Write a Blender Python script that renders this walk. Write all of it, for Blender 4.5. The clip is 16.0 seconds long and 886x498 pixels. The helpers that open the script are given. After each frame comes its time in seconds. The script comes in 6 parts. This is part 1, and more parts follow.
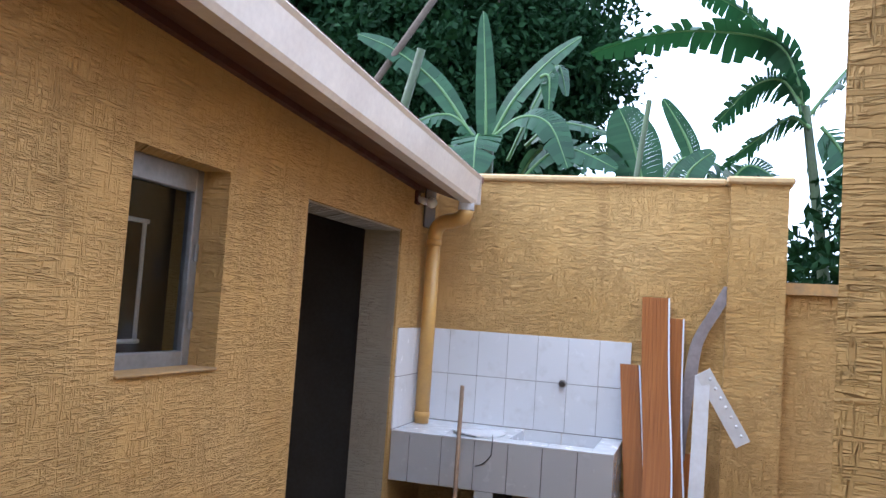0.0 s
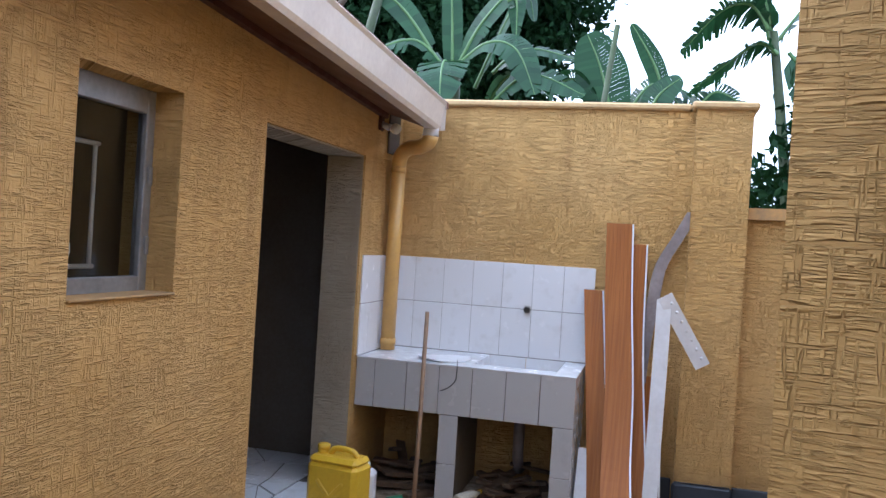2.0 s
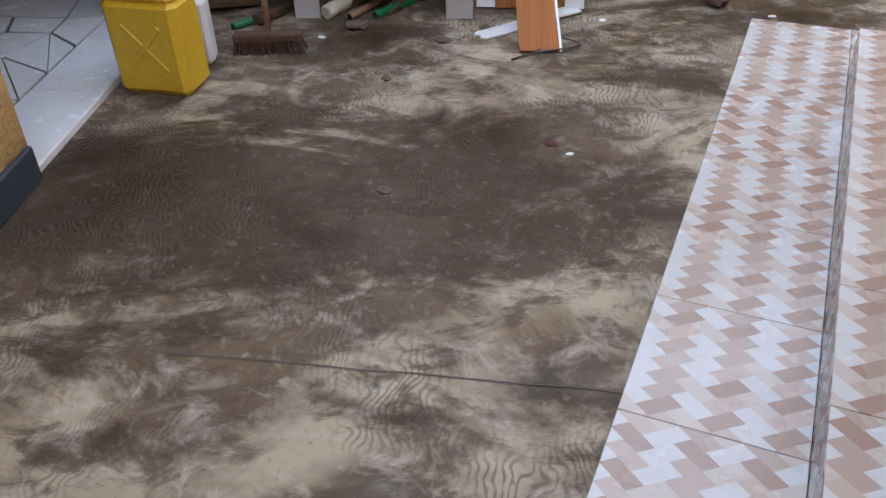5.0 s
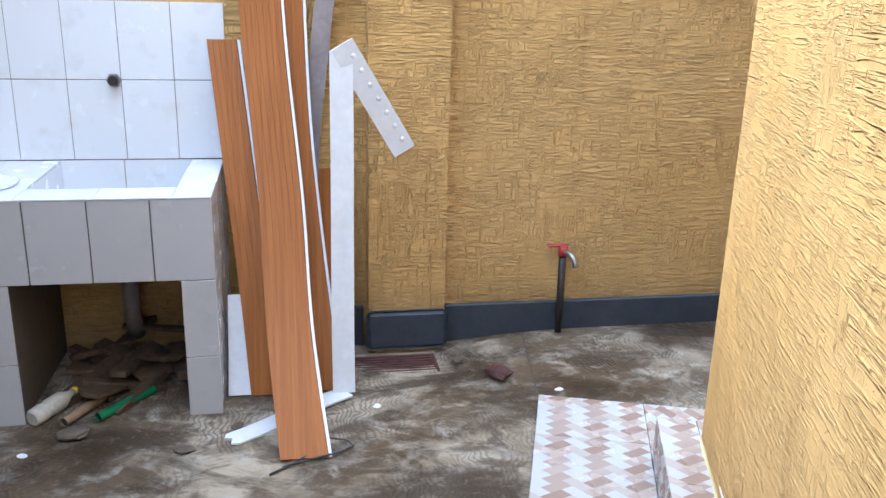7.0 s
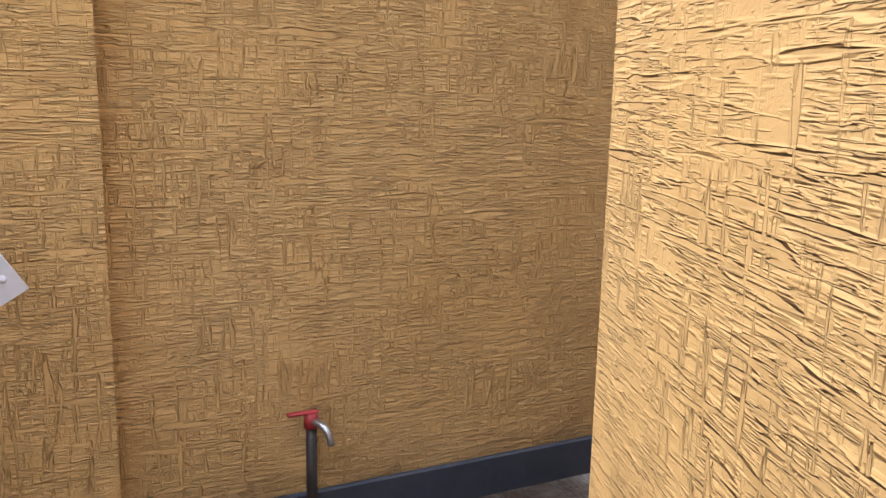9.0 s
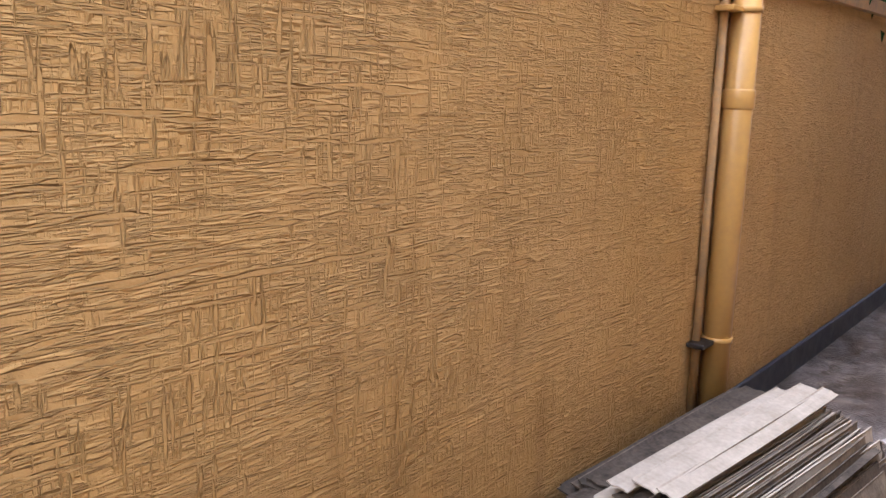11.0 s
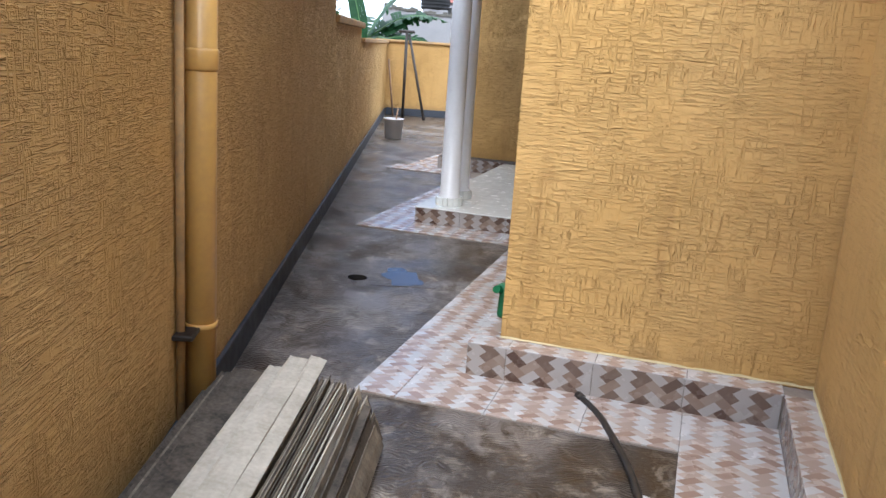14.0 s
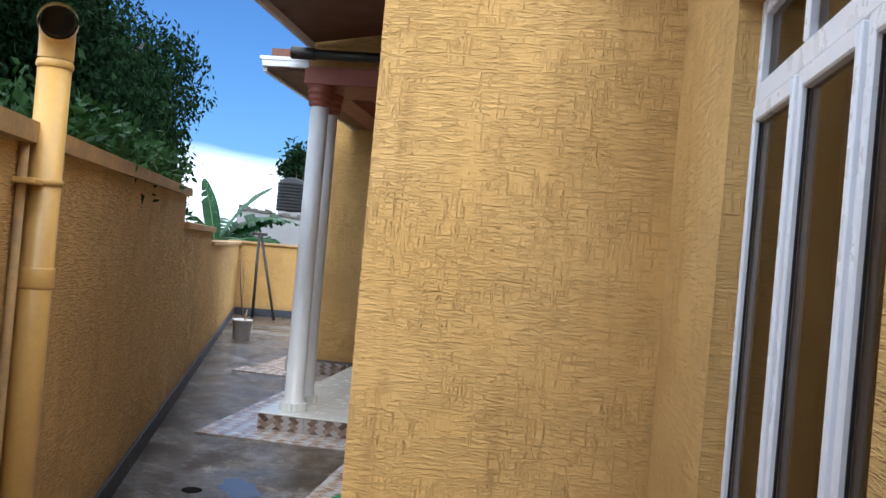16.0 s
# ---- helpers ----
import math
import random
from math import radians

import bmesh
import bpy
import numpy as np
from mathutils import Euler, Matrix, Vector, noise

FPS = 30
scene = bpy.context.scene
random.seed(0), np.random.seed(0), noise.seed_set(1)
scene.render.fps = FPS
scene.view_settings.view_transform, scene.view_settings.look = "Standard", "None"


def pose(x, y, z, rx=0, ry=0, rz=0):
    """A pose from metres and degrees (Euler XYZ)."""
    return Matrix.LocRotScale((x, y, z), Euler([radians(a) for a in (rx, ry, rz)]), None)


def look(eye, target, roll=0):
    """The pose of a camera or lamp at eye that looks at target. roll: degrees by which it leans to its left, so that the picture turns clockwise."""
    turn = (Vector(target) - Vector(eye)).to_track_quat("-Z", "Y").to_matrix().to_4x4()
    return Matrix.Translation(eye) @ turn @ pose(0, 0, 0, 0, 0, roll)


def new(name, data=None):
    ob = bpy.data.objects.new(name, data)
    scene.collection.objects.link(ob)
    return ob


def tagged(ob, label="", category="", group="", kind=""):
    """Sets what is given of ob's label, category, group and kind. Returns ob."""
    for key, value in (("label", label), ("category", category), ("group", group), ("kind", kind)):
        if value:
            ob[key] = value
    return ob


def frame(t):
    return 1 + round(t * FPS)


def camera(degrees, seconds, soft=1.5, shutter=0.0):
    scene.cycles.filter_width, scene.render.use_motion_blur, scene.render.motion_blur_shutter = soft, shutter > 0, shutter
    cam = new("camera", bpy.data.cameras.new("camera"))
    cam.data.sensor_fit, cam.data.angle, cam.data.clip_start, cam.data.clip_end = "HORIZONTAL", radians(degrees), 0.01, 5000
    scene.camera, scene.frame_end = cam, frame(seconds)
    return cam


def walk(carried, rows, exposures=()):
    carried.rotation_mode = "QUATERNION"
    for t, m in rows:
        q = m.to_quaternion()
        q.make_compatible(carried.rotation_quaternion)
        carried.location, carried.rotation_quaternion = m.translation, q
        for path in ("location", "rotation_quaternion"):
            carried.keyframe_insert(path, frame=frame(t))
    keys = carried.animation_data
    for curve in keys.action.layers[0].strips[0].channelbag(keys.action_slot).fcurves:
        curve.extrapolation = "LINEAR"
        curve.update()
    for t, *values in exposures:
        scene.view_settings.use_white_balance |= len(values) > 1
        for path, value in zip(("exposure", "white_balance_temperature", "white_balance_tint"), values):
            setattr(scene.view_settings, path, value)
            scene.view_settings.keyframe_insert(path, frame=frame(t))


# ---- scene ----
cam = camera(55.1, 16.0, soft=1.5)
# seconds, place, yaw, pitch, roll
PATH = [
    (0, 0.042, 0.021, 1.583, 16.32, 3.92, -3.93),
    (0.5, 0.075, 0.014, 1.592, 15.71, 3.41, -3.86),
    (1, 0.069, 0.044, 1.581, 15.32, 2.90, -3.70),
    (1.5, 0.073, 0.055, 1.568, 14.87, 1.77, -3.38),
    (2, 0.077, 0.062, 1.548, 14.41, -0.47, -3.60),
    (2.5, 0.062, 0.087, 1.504, 14.65, -5.54, -3.89),
    (3, 0.033, 0.184, 1.431, 15.37, -13.75, -3.05),
    (5.5, -0.223, 1.500, 1.410, -1.31, -37.60, 0.56),
    (6, -0.269, 1.563, 1.460, -7.13, -26.58, -0.57),
    (6.5, -0.182, 1.819, 1.490, -9.47, -21.16, -0.36),
    (7, -0.069, 2.069, 1.527, -9.92, -17.29, -1.39),
    (7.5, 0.048, 2.336, 1.463, -13.26, -14.08, -1.92),
    (8, 0.088, 2.567, 1.380, -19.01, -11.36, -1.49),
    (9.2, 0.50, 3.42, 1.410, -26.5, -11.4, -1.2),
    (10.3, 0.975, 4.175, 1.456, -34.3, -12.0, -0.8),
    (10.5, 1.045, 4.24, 1.458, -39.0, -11.9, -0.79),
    (11, 1.140, 4.385, 1.414, -51.02, -10.66, -1.58),
    (11.5, 1.274, 4.535, 1.398, -66.04, -13.37, -1.33),
    (12, 1.379, 4.601, 1.382, -73.21, -18.71, -2.38),
    (12.5, 1.402, 4.673, 1.402, -78.87, -21.41, -1.68),
    (13, 1.432, 4.776, 1.449, -86.21, -20.77, -1.35),
    (13.5, 1.441, 4.804, 1.481, -90.08, -17.72, -2.92),
    (14, 1.431, 4.811, 1.509, -91.07, -13.52, -3.82),
    (14.5, 1.400, 4.801, 1.547, -91.63, -8.30, -3.54),
    (15, 1.313, 4.796, 1.576, -93.06, -3.76, -4.29),
    (15.5, 1.274, 4.794, 1.590, -96.82, -1.21, -5.13),
    (16, 1.259, 4.750, 1.605, -100.75, 0.46, -5.07),
]
EXPOSURES = [(0, 0.8, 5300, 12), (1.5, 0.65, 5300, 12), (2.5, 0.8, 5400, 13), (3, 1.0, 5500, 14), (5.5, 0.75, 5700, 8), (6, 1.4, 5400, 6), (6.5, 1.35, 5250, 6), (7.5, 1.05, 5200, 8), (8, 0.75, 5400, 12), (10.3, 0.75, 6000, 24), (10.5, 1.0, 6000, 25), (11, 1.1, 6000, 24), (11.5, 1.05, 5800, 20), (12.5, 1.15, 5600, 15), (13, 1.35, 5600, 14), (13.5, 1.1, 5700, 12), (14, 0.70, 5900, 11), (14.5, 0.54, 5850, 12), (15, 0.45, 5800, 13), (15.5, 0.4, 5700, 13), (16, 0.42, 5900, 8)]
walk(cam, [(t, pose(x, y, z, 90 + pitch, roll, yaw)) for t, x, y, z, yaw, pitch, roll in PATH], EXPOSURES)

# ---- daylight: a bright, partly clouded sky and a veiled sun ----
SUN_EL, SUN_AZ = radians(42), radians(-80)      # azimuth from +y, towards +x
world = bpy.data.worlds.new("sky")
scene.world = world
world.use_nodes = True
wn, wl = world.node_tree.nodes, world.node_tree.links


def wnode(kind, **kw):
    n = wn.new(kind)
    for k, v in kw.items():
        if k == "op":
            n.operation = v
        else:
            n.inputs[int(k[1:])].default_value = v
    return n


background = wn["Background"]
background.inputs[1].default_value = 0.15
sky = wn.new("ShaderNodeTexSky")
sky.sky_type, sky.sun_disc, sky.sun_elevation, sky.sun_rotation = "NISHITA", False, SUN_EL, SUN_AZ
direction = wn.new("ShaderNodeTexCoord")
split = wn.new("ShaderNodeSeparateXYZ")
wl.new(direction.outputs["Generated"], split.inputs[0])
cloud = wn.new("ShaderNodeTexNoise")
cloud.inputs["Scale"].default_value, cloud.inputs["Detail"].default_value = 2.2, 6
stretch = wn.new("ShaderNodeMapping")
stretch.inputs["Scale"].default_value = (1, 1, 3.5)
wl.new(direction.outputs["Generated"], stretch.inputs[0])
wl.new(stretch.outputs[0], cloud.inputs["Vector"])
# cloud cover: a white veil nearly everywhere, open and blue in the east, whitish towards the horizon
low = wnode("ShaderNodeMapRange", _1=0.05, _2=0.13, _3=0.75, _4=0.0)
wl.new(split.outputs["Z"], low.inputs[0])
east = wnode("ShaderNodeMapRange", _1=0.68, _2=0.95, _3=0.62, _4=-0.42)
wl.new(split.outputs["X"], east.inputs[0])
cover = wn.new("ShaderNodeMath")
wl.new(low.outputs[0], cover.inputs[0])
wl.new(east.outputs[0], cover.inputs[1])
high = wnode("ShaderNodeMapRange", _1=0.32, _2=0.55, _3=0.0, _4=0.9)      # unseen cloud overhead, added to brighten the walls
wl.new(split.outputs["Z"], high.inputs[0])
cover2 = wn.new("ShaderNodeMath")
wl.new(cover.outputs[0], cover2.inputs[0])
wl.new(high.outputs[0], cover2.inputs[1])
cover3 = wn.new("ShaderNodeMath")
wl.new(cover2.outputs[0], cover3.inputs[0])
wl.new(cloud.outputs["Fac"], cover3.inputs[1])
amount = wnode("ShaderNodeMapRange", _1=0.48, _2=0.95, _3=0.0, _4=1.0)
wl.new(cover3.outputs[0], amount.inputs[0])
blend = wn.new("ShaderNodeMix")
blend.data_type = "RGBA"
wl.new(amount.outputs[0], blend.inputs[0])
deep = wn.new("ShaderNodeMix")
deep.data_type, deep.blend_type = "RGBA", "MULTIPLY"
deep.inputs[0].default_value = 1.0
wl.new(sky.outputs[0], deep.inputs[6])
deep.inputs[7].default_value = (0.27, 0.44, 0.68, 1)
wl.new(deep.outputs[2], blend.inputs[6])
blend.inputs[7].default_value = (12.0, 12.8, 14.0, 1)
wl.new(blend.outputs[2], background.inputs[0])

sun_data = bpy.data.lights.new("sun", "SUN")
sun_data.energy, sun_data.angle, sun_data.color = 1.75, radians(22), (1.0, 0.95, 0.88)
sun = new("sun", sun_data)
sun.matrix_world = look((8 * math.sin(SUN_AZ), 8 * math.cos(SUN_AZ), 8 * math.tan(SUN_EL)), (0, 0, 0))

# ---- materials ----


class Mat:
    """A node material with a few short-hands."""

    def __init__(self, name, rough=0.6, metal=0.0, spec=0.5):
        self.m = bpy.data.materials.new(name)
        self.m.use_nodes = True
        self.n, self.l = self.m.node_tree.nodes, self.m.node_tree.links
        self.b = self.n["Principled BSDF"]
        self.b.inputs["Roughness"].default_value = rough
        self.b.inputs["Metallic"].default_value = metal
        self.b.inputs["Specular IOR Level"].default_value = spec
        self.coord = self.n.new("ShaderNodeTexCoord").outputs["Object"]

    def node(self, kind, ins=(), operation="", data_type="", blend_type="", wave_profile="", noise_dimensions=""):
        n = self.n.new(kind)
        if operation:
            n.operation = operation
        if data_type:
            n.data_type = data_type
        if blend_type:
            n.blend_type = blend_type
        if wave_profile:
            n.wave_profile = wave_profile
        if noise_dimensions:
            n.noise_dimensions = noise_dimensions
        for k, v in dict(ins).items():
            self.put(n.inputs[k], v)
        return n

    def put(self, socket, v):
        if isinstance(v, bpy.types.NodeSocket):
            self.l.new(v, socket)
        else:
            socket.default_value = v

    def math(self, op, a, b=0.0, c=0.0):
        return self.node("ShaderNodeMath", {0: a, 1: b, 2: c}, operation=op).outputs[0]

    def noise(self, scale, detail=4.0, vec=None, rough=0.55, distort=0.0):
        return self.node("ShaderNodeTexNoise", {"Vector": vec or self.coord, "Scale": scale, "Detail": detail, "Roughness": rough, "Distortion": distort}).outputs["Fac"]

    def scaled(self, s, vec=None, turn=(0, 0, 0)):
        return self.node("ShaderNodeMapping", {0: vec or self.coord, "Scale": s, "Rotation": turn}).outputs[0]

    def ramp(self, v, lo, hi, a=0.0, b=1.0):
        return self.node("ShaderNodeMapRange", {0: v, 1: lo, 2: hi, 3: a, 4: b}).outputs[0]

    def mix(self, f, a, b, how="MIX"):
        n = self.node("ShaderNodeMix", data_type="RGBA", blend_type=how)
        self.put(n.inputs[0], f)
        for i, c in ((6, a), (7, b)):
            self.put(n.inputs[i], (*c, 1) if isinstance(c, tuple) and len(c) == 3 else c)
        return n.outputs[2]

    def colour(self, c):
        self.put(self.b.inputs["Base Color"], (*c, 1) if isinstance(c, tuple) else c)
        return self

    def rough(self, v):
        self.put(self.b.inputs["Roughness"], v)
        return self

    def bump(self, h, strength=0.3, distance=0.005):
        n = self.node("ShaderNodeBump", {"Height": h, "Strength": strength, "Distance": distance})
        self.l.new(n.outputs[0], self.b.inputs["Normal"])
        return self


def simple(name, c1, c2, rough=0.6, metal=0.0, coarse=3.0, fine=40.0, bump=0.15, dist=0.002, spec=0.5):
    """Two tones over coarse and fine noise, with a little relief."""
    m = Mat(name, rough, metal, spec)
    f = m.math("ADD", m.math("MULTIPLY", m.noise(coarse), 0.6), m.math("MULTIPLY", m.noise(fine), 0.4))
    m.colour(m.mix(m.ramp(f, 0.35, 0.65), c1, c2))
    m.rough(m.ramp(m.noise(coarse * 2.3), 0.3, 0.7, max(rough - 0.08, 0.02), min(rough + 0.08, 1)))
    m.bump(m.noise(fine, 3), bump, dist)
    return m.m


def stucco(name, base, pale, dark, scratch=0.0, deep=0.0115):
    """Rustic render: fine trowelled scratches with raised burrs, across and upright, in clusters; scratch thins them out."""
    m = Mat(name, 0.78, 0.0, 0.25)
    s = m.node("ShaderNodeSeparateXYZ", {0: m.coord})
    along = m.math("ADD", s.outputs[0], s.outputs[1])
    flat = m.node("ShaderNodeCombineXYZ", {0: along, 1: s.outputs[2], 2: 0.0}).outputs[0]

    def moved(x, y):
        return m.node("ShaderNodeVectorMath", {0: flat, 1: (x, y, 0)}).outputs[0]

    def strokes(size, at, edge, patch, low, high, soft=0.10):
        """Grooves and the burrs along them, in patches."""
        f = m.noise(1.0, 2.0, m.scaled(size, moved(*at)), 0.5, soft)
        where = m.ramp(m.noise(patch, 4.0, moved(at[1], at[0]), 0.6), low + scratch, high + scratch, 0.0, 1.0)
        groove = m.math("MULTIPLY", m.ramp(f, edge, edge + 0.05), where)
        burr = m.math("MULTIPLY", m.ramp(f, edge - 0.09, edge - 0.01), where)
        return groove, burr

    sets = [strokes((7, 74, 1), (0, 0), 0.575, 3.2, 0.34, 0.52), strokes((76, 7, 1), (7.3, 2.1), 0.595, 2.8, 0.40, 0.58),
            strokes((3.6, 46, 1), (3.1, 9.4), 0.590, 2.0, 0.40, 0.54), strokes((44, 4.5, 1), (11.7, 4.2), 0.615, 1.8, 0.45, 0.58),
            strokes((13, 118, 1), (5.5, 1.7), 0.590, 4.0, 0.42, 0.58)]
    grooves, burrs = sets[0]
    for g_, b_ in sets[1:]:
        grooves, burrs = m.math("MAXIMUM", grooves, g_), m.math("MAXIMUM", burrs, b_)
    drag = m.noise(1.0, 4.0, m.scaled((30, 42, 1), flat), 0.65)
    crumbs = m.ramp(m.noise(62.0, 3.0, flat, 0.6), 0.60, 0.72)
    grain = m.noise(190.0, 3.0, flat)
    height = m.math("ADD", m.math("MULTIPLY", drag, 0.30), m.math("MULTIPLY", grain, 0.05))
    height = m.math("ADD", height, m.math("MULTIPLY", crumbs, 0.24))
    height = m.math("ADD", height, m.math("MULTIPLY", burrs, 0.45))
    height = m.math("SUBTRACT", height, m.math("MULTIPLY", grooves, 1.25))
    tone = m.mix(m.ramp(m.noise(0.8, 4.0, flat), 0.35, 0.68), base, pale)
    tone = m.mix(m.ramp(m.noise(5.0, 5.0, flat), 0.60, 0.8, 0.0, 0.45), tone, dark)
    streak = m.noise(1.0, 3.0, m.scaled((7, 0.8, 1), flat))
    tone = m.mix(m.ramp(streak, 0.56, 0.76, 0.0, 0.5), tone, dark)
    # splash dirt of uneven height near the floor
    foot = m.ramp(m.math("ADD", s.outputs[2], m.math("MULTIPLY", m.noise(6.0, 5.0, flat), 0.35)), 0.24, 0.46, 0.55, 0.0)
    tone = m.mix(foot, tone, (dark[0] * 0.55, dark[1] * 0.62, dark[2] * 0.9))
    tone = m.mix(m.math("MULTIPLY", grooves, 0.20), tone, dark)      # shade of the grooves mixed into the colour
    m.colour(tone)
    m.bump(height, 1.0, deep)
    return m.m


OCHRE = stucco("ochre_stucco", (0.60, 0.365, 0.125), (0.66, 0.42, 0.165), (0.40, 0.23, 0.075))
OCHRE_FINE = stucco("fine_ochre_stucco", (0.60, 0.365, 0.125), (0.66, 0.42, 0.165), (0.40, 0.23, 0.075), 0.022, 0.0075)
DRAB = stucco("drab_stucco", (0.36, 0.30, 0.22), (0.42, 0.36, 0.27), (0.26, 0.21, 0.15))
TRIM_OCHRE = simple("ochre_paint", (0.62, 0.33, 0.08), (0.52, 0.28, 0.08), 0.5, fine=60)
PIPE_OCHRE = simple("ochre_pipe_paint", (0.62, 0.37, 0.10), (0.52, 0.31, 0.10), 0.38, coarse=6, bump=0.05)
PALE_COPING = simple("pale_ochre_coping", (0.60, 0.42, 0.20), (0.46, 0.31, 0.15), 0.7, coarse=5, bump=0.4)
SEAM = simple("pale_yellow_paint", (0.62, 0.54, 0.32), (0.54, 0.45, 0.24), 0.7, coarse=9, bump=0.3)
CAP = simple("weathered_coping", (0.50, 0.29, 0.10), (0.30, 0.20, 0.10), 0.7, coarse=5, bump=0.4)
SLATE = simple("slate_blue_paint", (0.026, 0.034, 0.050), (0.042, 0.050, 0.064), 0.6, coarse=6, bump=0.3)


def concrete():
    """Trowelled cement floor: brown silt stains, pale scuffs and wavy finishing marks; darker, greyer and damper in the
    passage.
    """
    m = Mat("cement_floor", 0.5, 0.0, 0.28)
    flat = m.coord
    s = m.node("ShaderNodeSeparateXYZ", {0: flat})
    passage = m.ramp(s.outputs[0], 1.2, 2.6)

    def moved(x, y):
        return m.node("ShaderNodeVectorMath", {0: flat, 1: (x, y, 0)}).outputs[0]

    big = m.noise(1.5, 6.0, flat, 0.62, 0.4)
    # both tones are lower in the passage, apart from the wetting below
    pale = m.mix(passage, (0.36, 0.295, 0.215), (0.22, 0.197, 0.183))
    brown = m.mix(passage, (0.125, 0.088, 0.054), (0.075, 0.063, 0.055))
    c = m.mix(m.ramp(big, 0.45, 0.58), brown, pale)
    mid = m.noise(1.0, 6.0, m.scaled((3.6, 6.0, 1), flat, (0, 0, -0.25)), 0.65, 0.9)
    c = m.mix(m.ramp(mid, 0.49, 0.58, 0.0, 0.80), c, (0.074, 0.050, 0.029))
    c = m.mix(m.ramp(m.noise(7.0, 6.0, moved(2.2, 0.4), 0.7, 0.5), 0.54, 0.68, 0.0, 0.70), c, (0.44, 0.395, 0.33))
    c = m.mix(m.ramp(m.noise(60.0, 4.0, flat), 0.60, 0.76, 0.0, 0.55), c, (0.07, 0.058, 0.046))
    wave = m.node("ShaderNodeTexWave", {"Vector": flat, "Scale": 15.0, "Distortion": 26.0, "Detail": 2.0, "Detail Scale": 0.45}, wave_profile="SIN").outputs["Fac"]
    where = m.ramp(m.math("ADD", m.noise(1.9, 3.0, flat), m.math("MULTIPLY", passage, 0.06)), 0.46, 0.58)
    c = m.mix(m.math("MULTIPLY", m.math("MULTIPLY", m.ramp(wave, 0.50, 0.90), where), 0.62), c, (0.075, 0.062, 0.050))
    swirl = m.noise(1.0, 5.0, m.scaled((5.0, 8.0, 1), flat, (0, 0, 0.5)), 0.62, 1.6)
    c = m.mix(m.ramp(swirl, 0.54, 0.70, 0.0, 0.45), c, (0.40, 0.365, 0.325))
    # brown silt washed into broad uneven stains before the doorway and across the yard
    silt = m.noise(1.0, 6.0, m.scaled((1.3, 2.3, 1), moved(4.6, 1.3), (0, 0, -0.2)), 0.66, 0.6)
    spill = m.node("ShaderNodeVectorMath", {0: m.scaled((0.8, 1.5, 1)), 1: (-0.72, 5.35, 0)}, operation="DISTANCE").outputs["Value"]
    silt = m.math("ADD", silt, m.ramp(spill, 0.1, 1.2, 0.22, -0.03))
    c = m.mix(m.ramp(silt, 0.49, 0.58, 0.0, 0.88), c, (0.046, 0.030, 0.017))
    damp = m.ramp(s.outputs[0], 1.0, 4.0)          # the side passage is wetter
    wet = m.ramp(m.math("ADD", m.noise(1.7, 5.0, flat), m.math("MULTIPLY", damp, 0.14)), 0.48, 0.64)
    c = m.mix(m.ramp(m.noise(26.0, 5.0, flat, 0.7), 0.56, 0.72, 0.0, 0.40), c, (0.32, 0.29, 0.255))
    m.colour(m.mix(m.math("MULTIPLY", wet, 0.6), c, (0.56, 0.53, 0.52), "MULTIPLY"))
    m.rough(m.ramp(wet, 0.0, 1.0, 0.68, 0.30))
    m.bump(m.math("ADD", m.math("MULTIPLY", m.math("MULTIPLY", wave, where), 0.9), m.noise(55.0, 4.0, flat)), 0.5, 0.004)
    return m.m


CEMENT = concrete()


def woven_tile(name, dark, beige, mid, white, cream):
    """Glazed floor tile printed with a slanting herringbone of white, beige and brown."""
    m = Mat(name, 0.22)
    s = m.node("ShaderNodeSeparateXYZ", {0: m.scaled((1, 1, 1))})
    info = m.node("ShaderNodeObjectInfo").outputs["Random"]
    turn = m.math("SUBTRACT", m.math("MULTIPLY", m.math("GREATER_THAN", info, 0.5), 2.0), 1.0)     # laid either way round
    x = m.math("MULTIPLY", m.math("MULTIPLY", s.outputs[0], turn), 1 / 0.0470)
    y = m.math("MULTIPLY", s.outputs[1], 1 / 0.0365)
    p = m.math("ADD", m.math("MULTIPLY", m.math("ADD", x, y), 0.7071), 400.0)
    r = m.math("ADD", m.math("MULTIPLY", m.math("SUBTRACT", y, x), 0.7071), 400.0)
    ip, ir = m.math("FLOOR", p), m.math("FLOOR", r)
    k = m.math("MODULO", m.math("ADD", m.math("SUBTRACT", ip, ir), 4000.0), 4.0)
    lying = m.math("LESS_THAN", k, 1.5)
    is1 = m.math("COMPARE", k, 1.0, 0.1)
    is2 = m.math("COMPARE", k, 2.0, 0.1)
    key = m.node("ShaderNodeCombineXYZ", {0: m.math("SUBTRACT", ip, is1), 1: m.math("SUBTRACT", ir, is2), 2: lying}).outputs[0]
    rnd = m.node("ShaderNodeTexWhiteNoise", {"Vector": key}, noise_dimensions="3D").outputs["Value"]
    base_p, base_r = m.math("SUBTRACT", ip, is1), m.math("SUBTRACT", ir, is2)
    row = m.math("FLOOR", m.math("MULTIPLY", m.math("ADD", base_p, base_r), 0.5))
    odd = m.math("MODULO", row, 2.0)
    often = m.math("GREATER_THAN", rnd, 0.35)
    slanted = m.mix(odd, m.mix(often, mid, dark), m.mix(often, mid, beige))
    pale = m.mix(odd, white, m.mix(often, white, cream))
    c = m.mix(lying, pale, slanted)
    c = m.mix(m.ramp(m.noise(30.0, 4.0), 0.5, 0.75, 0.0, 0.25), c, (0.30, 0.25, 0.21))
    c = m.mix(m.math("MULTIPLY", info, 0.12), c, (0.3, 0.25, 0.2))
    m.colour(c)
    m.rough(m.ramp(m.noise(8.0, 4.0), 0.35, 0.7, 0.14, 0.36))
    return m.m


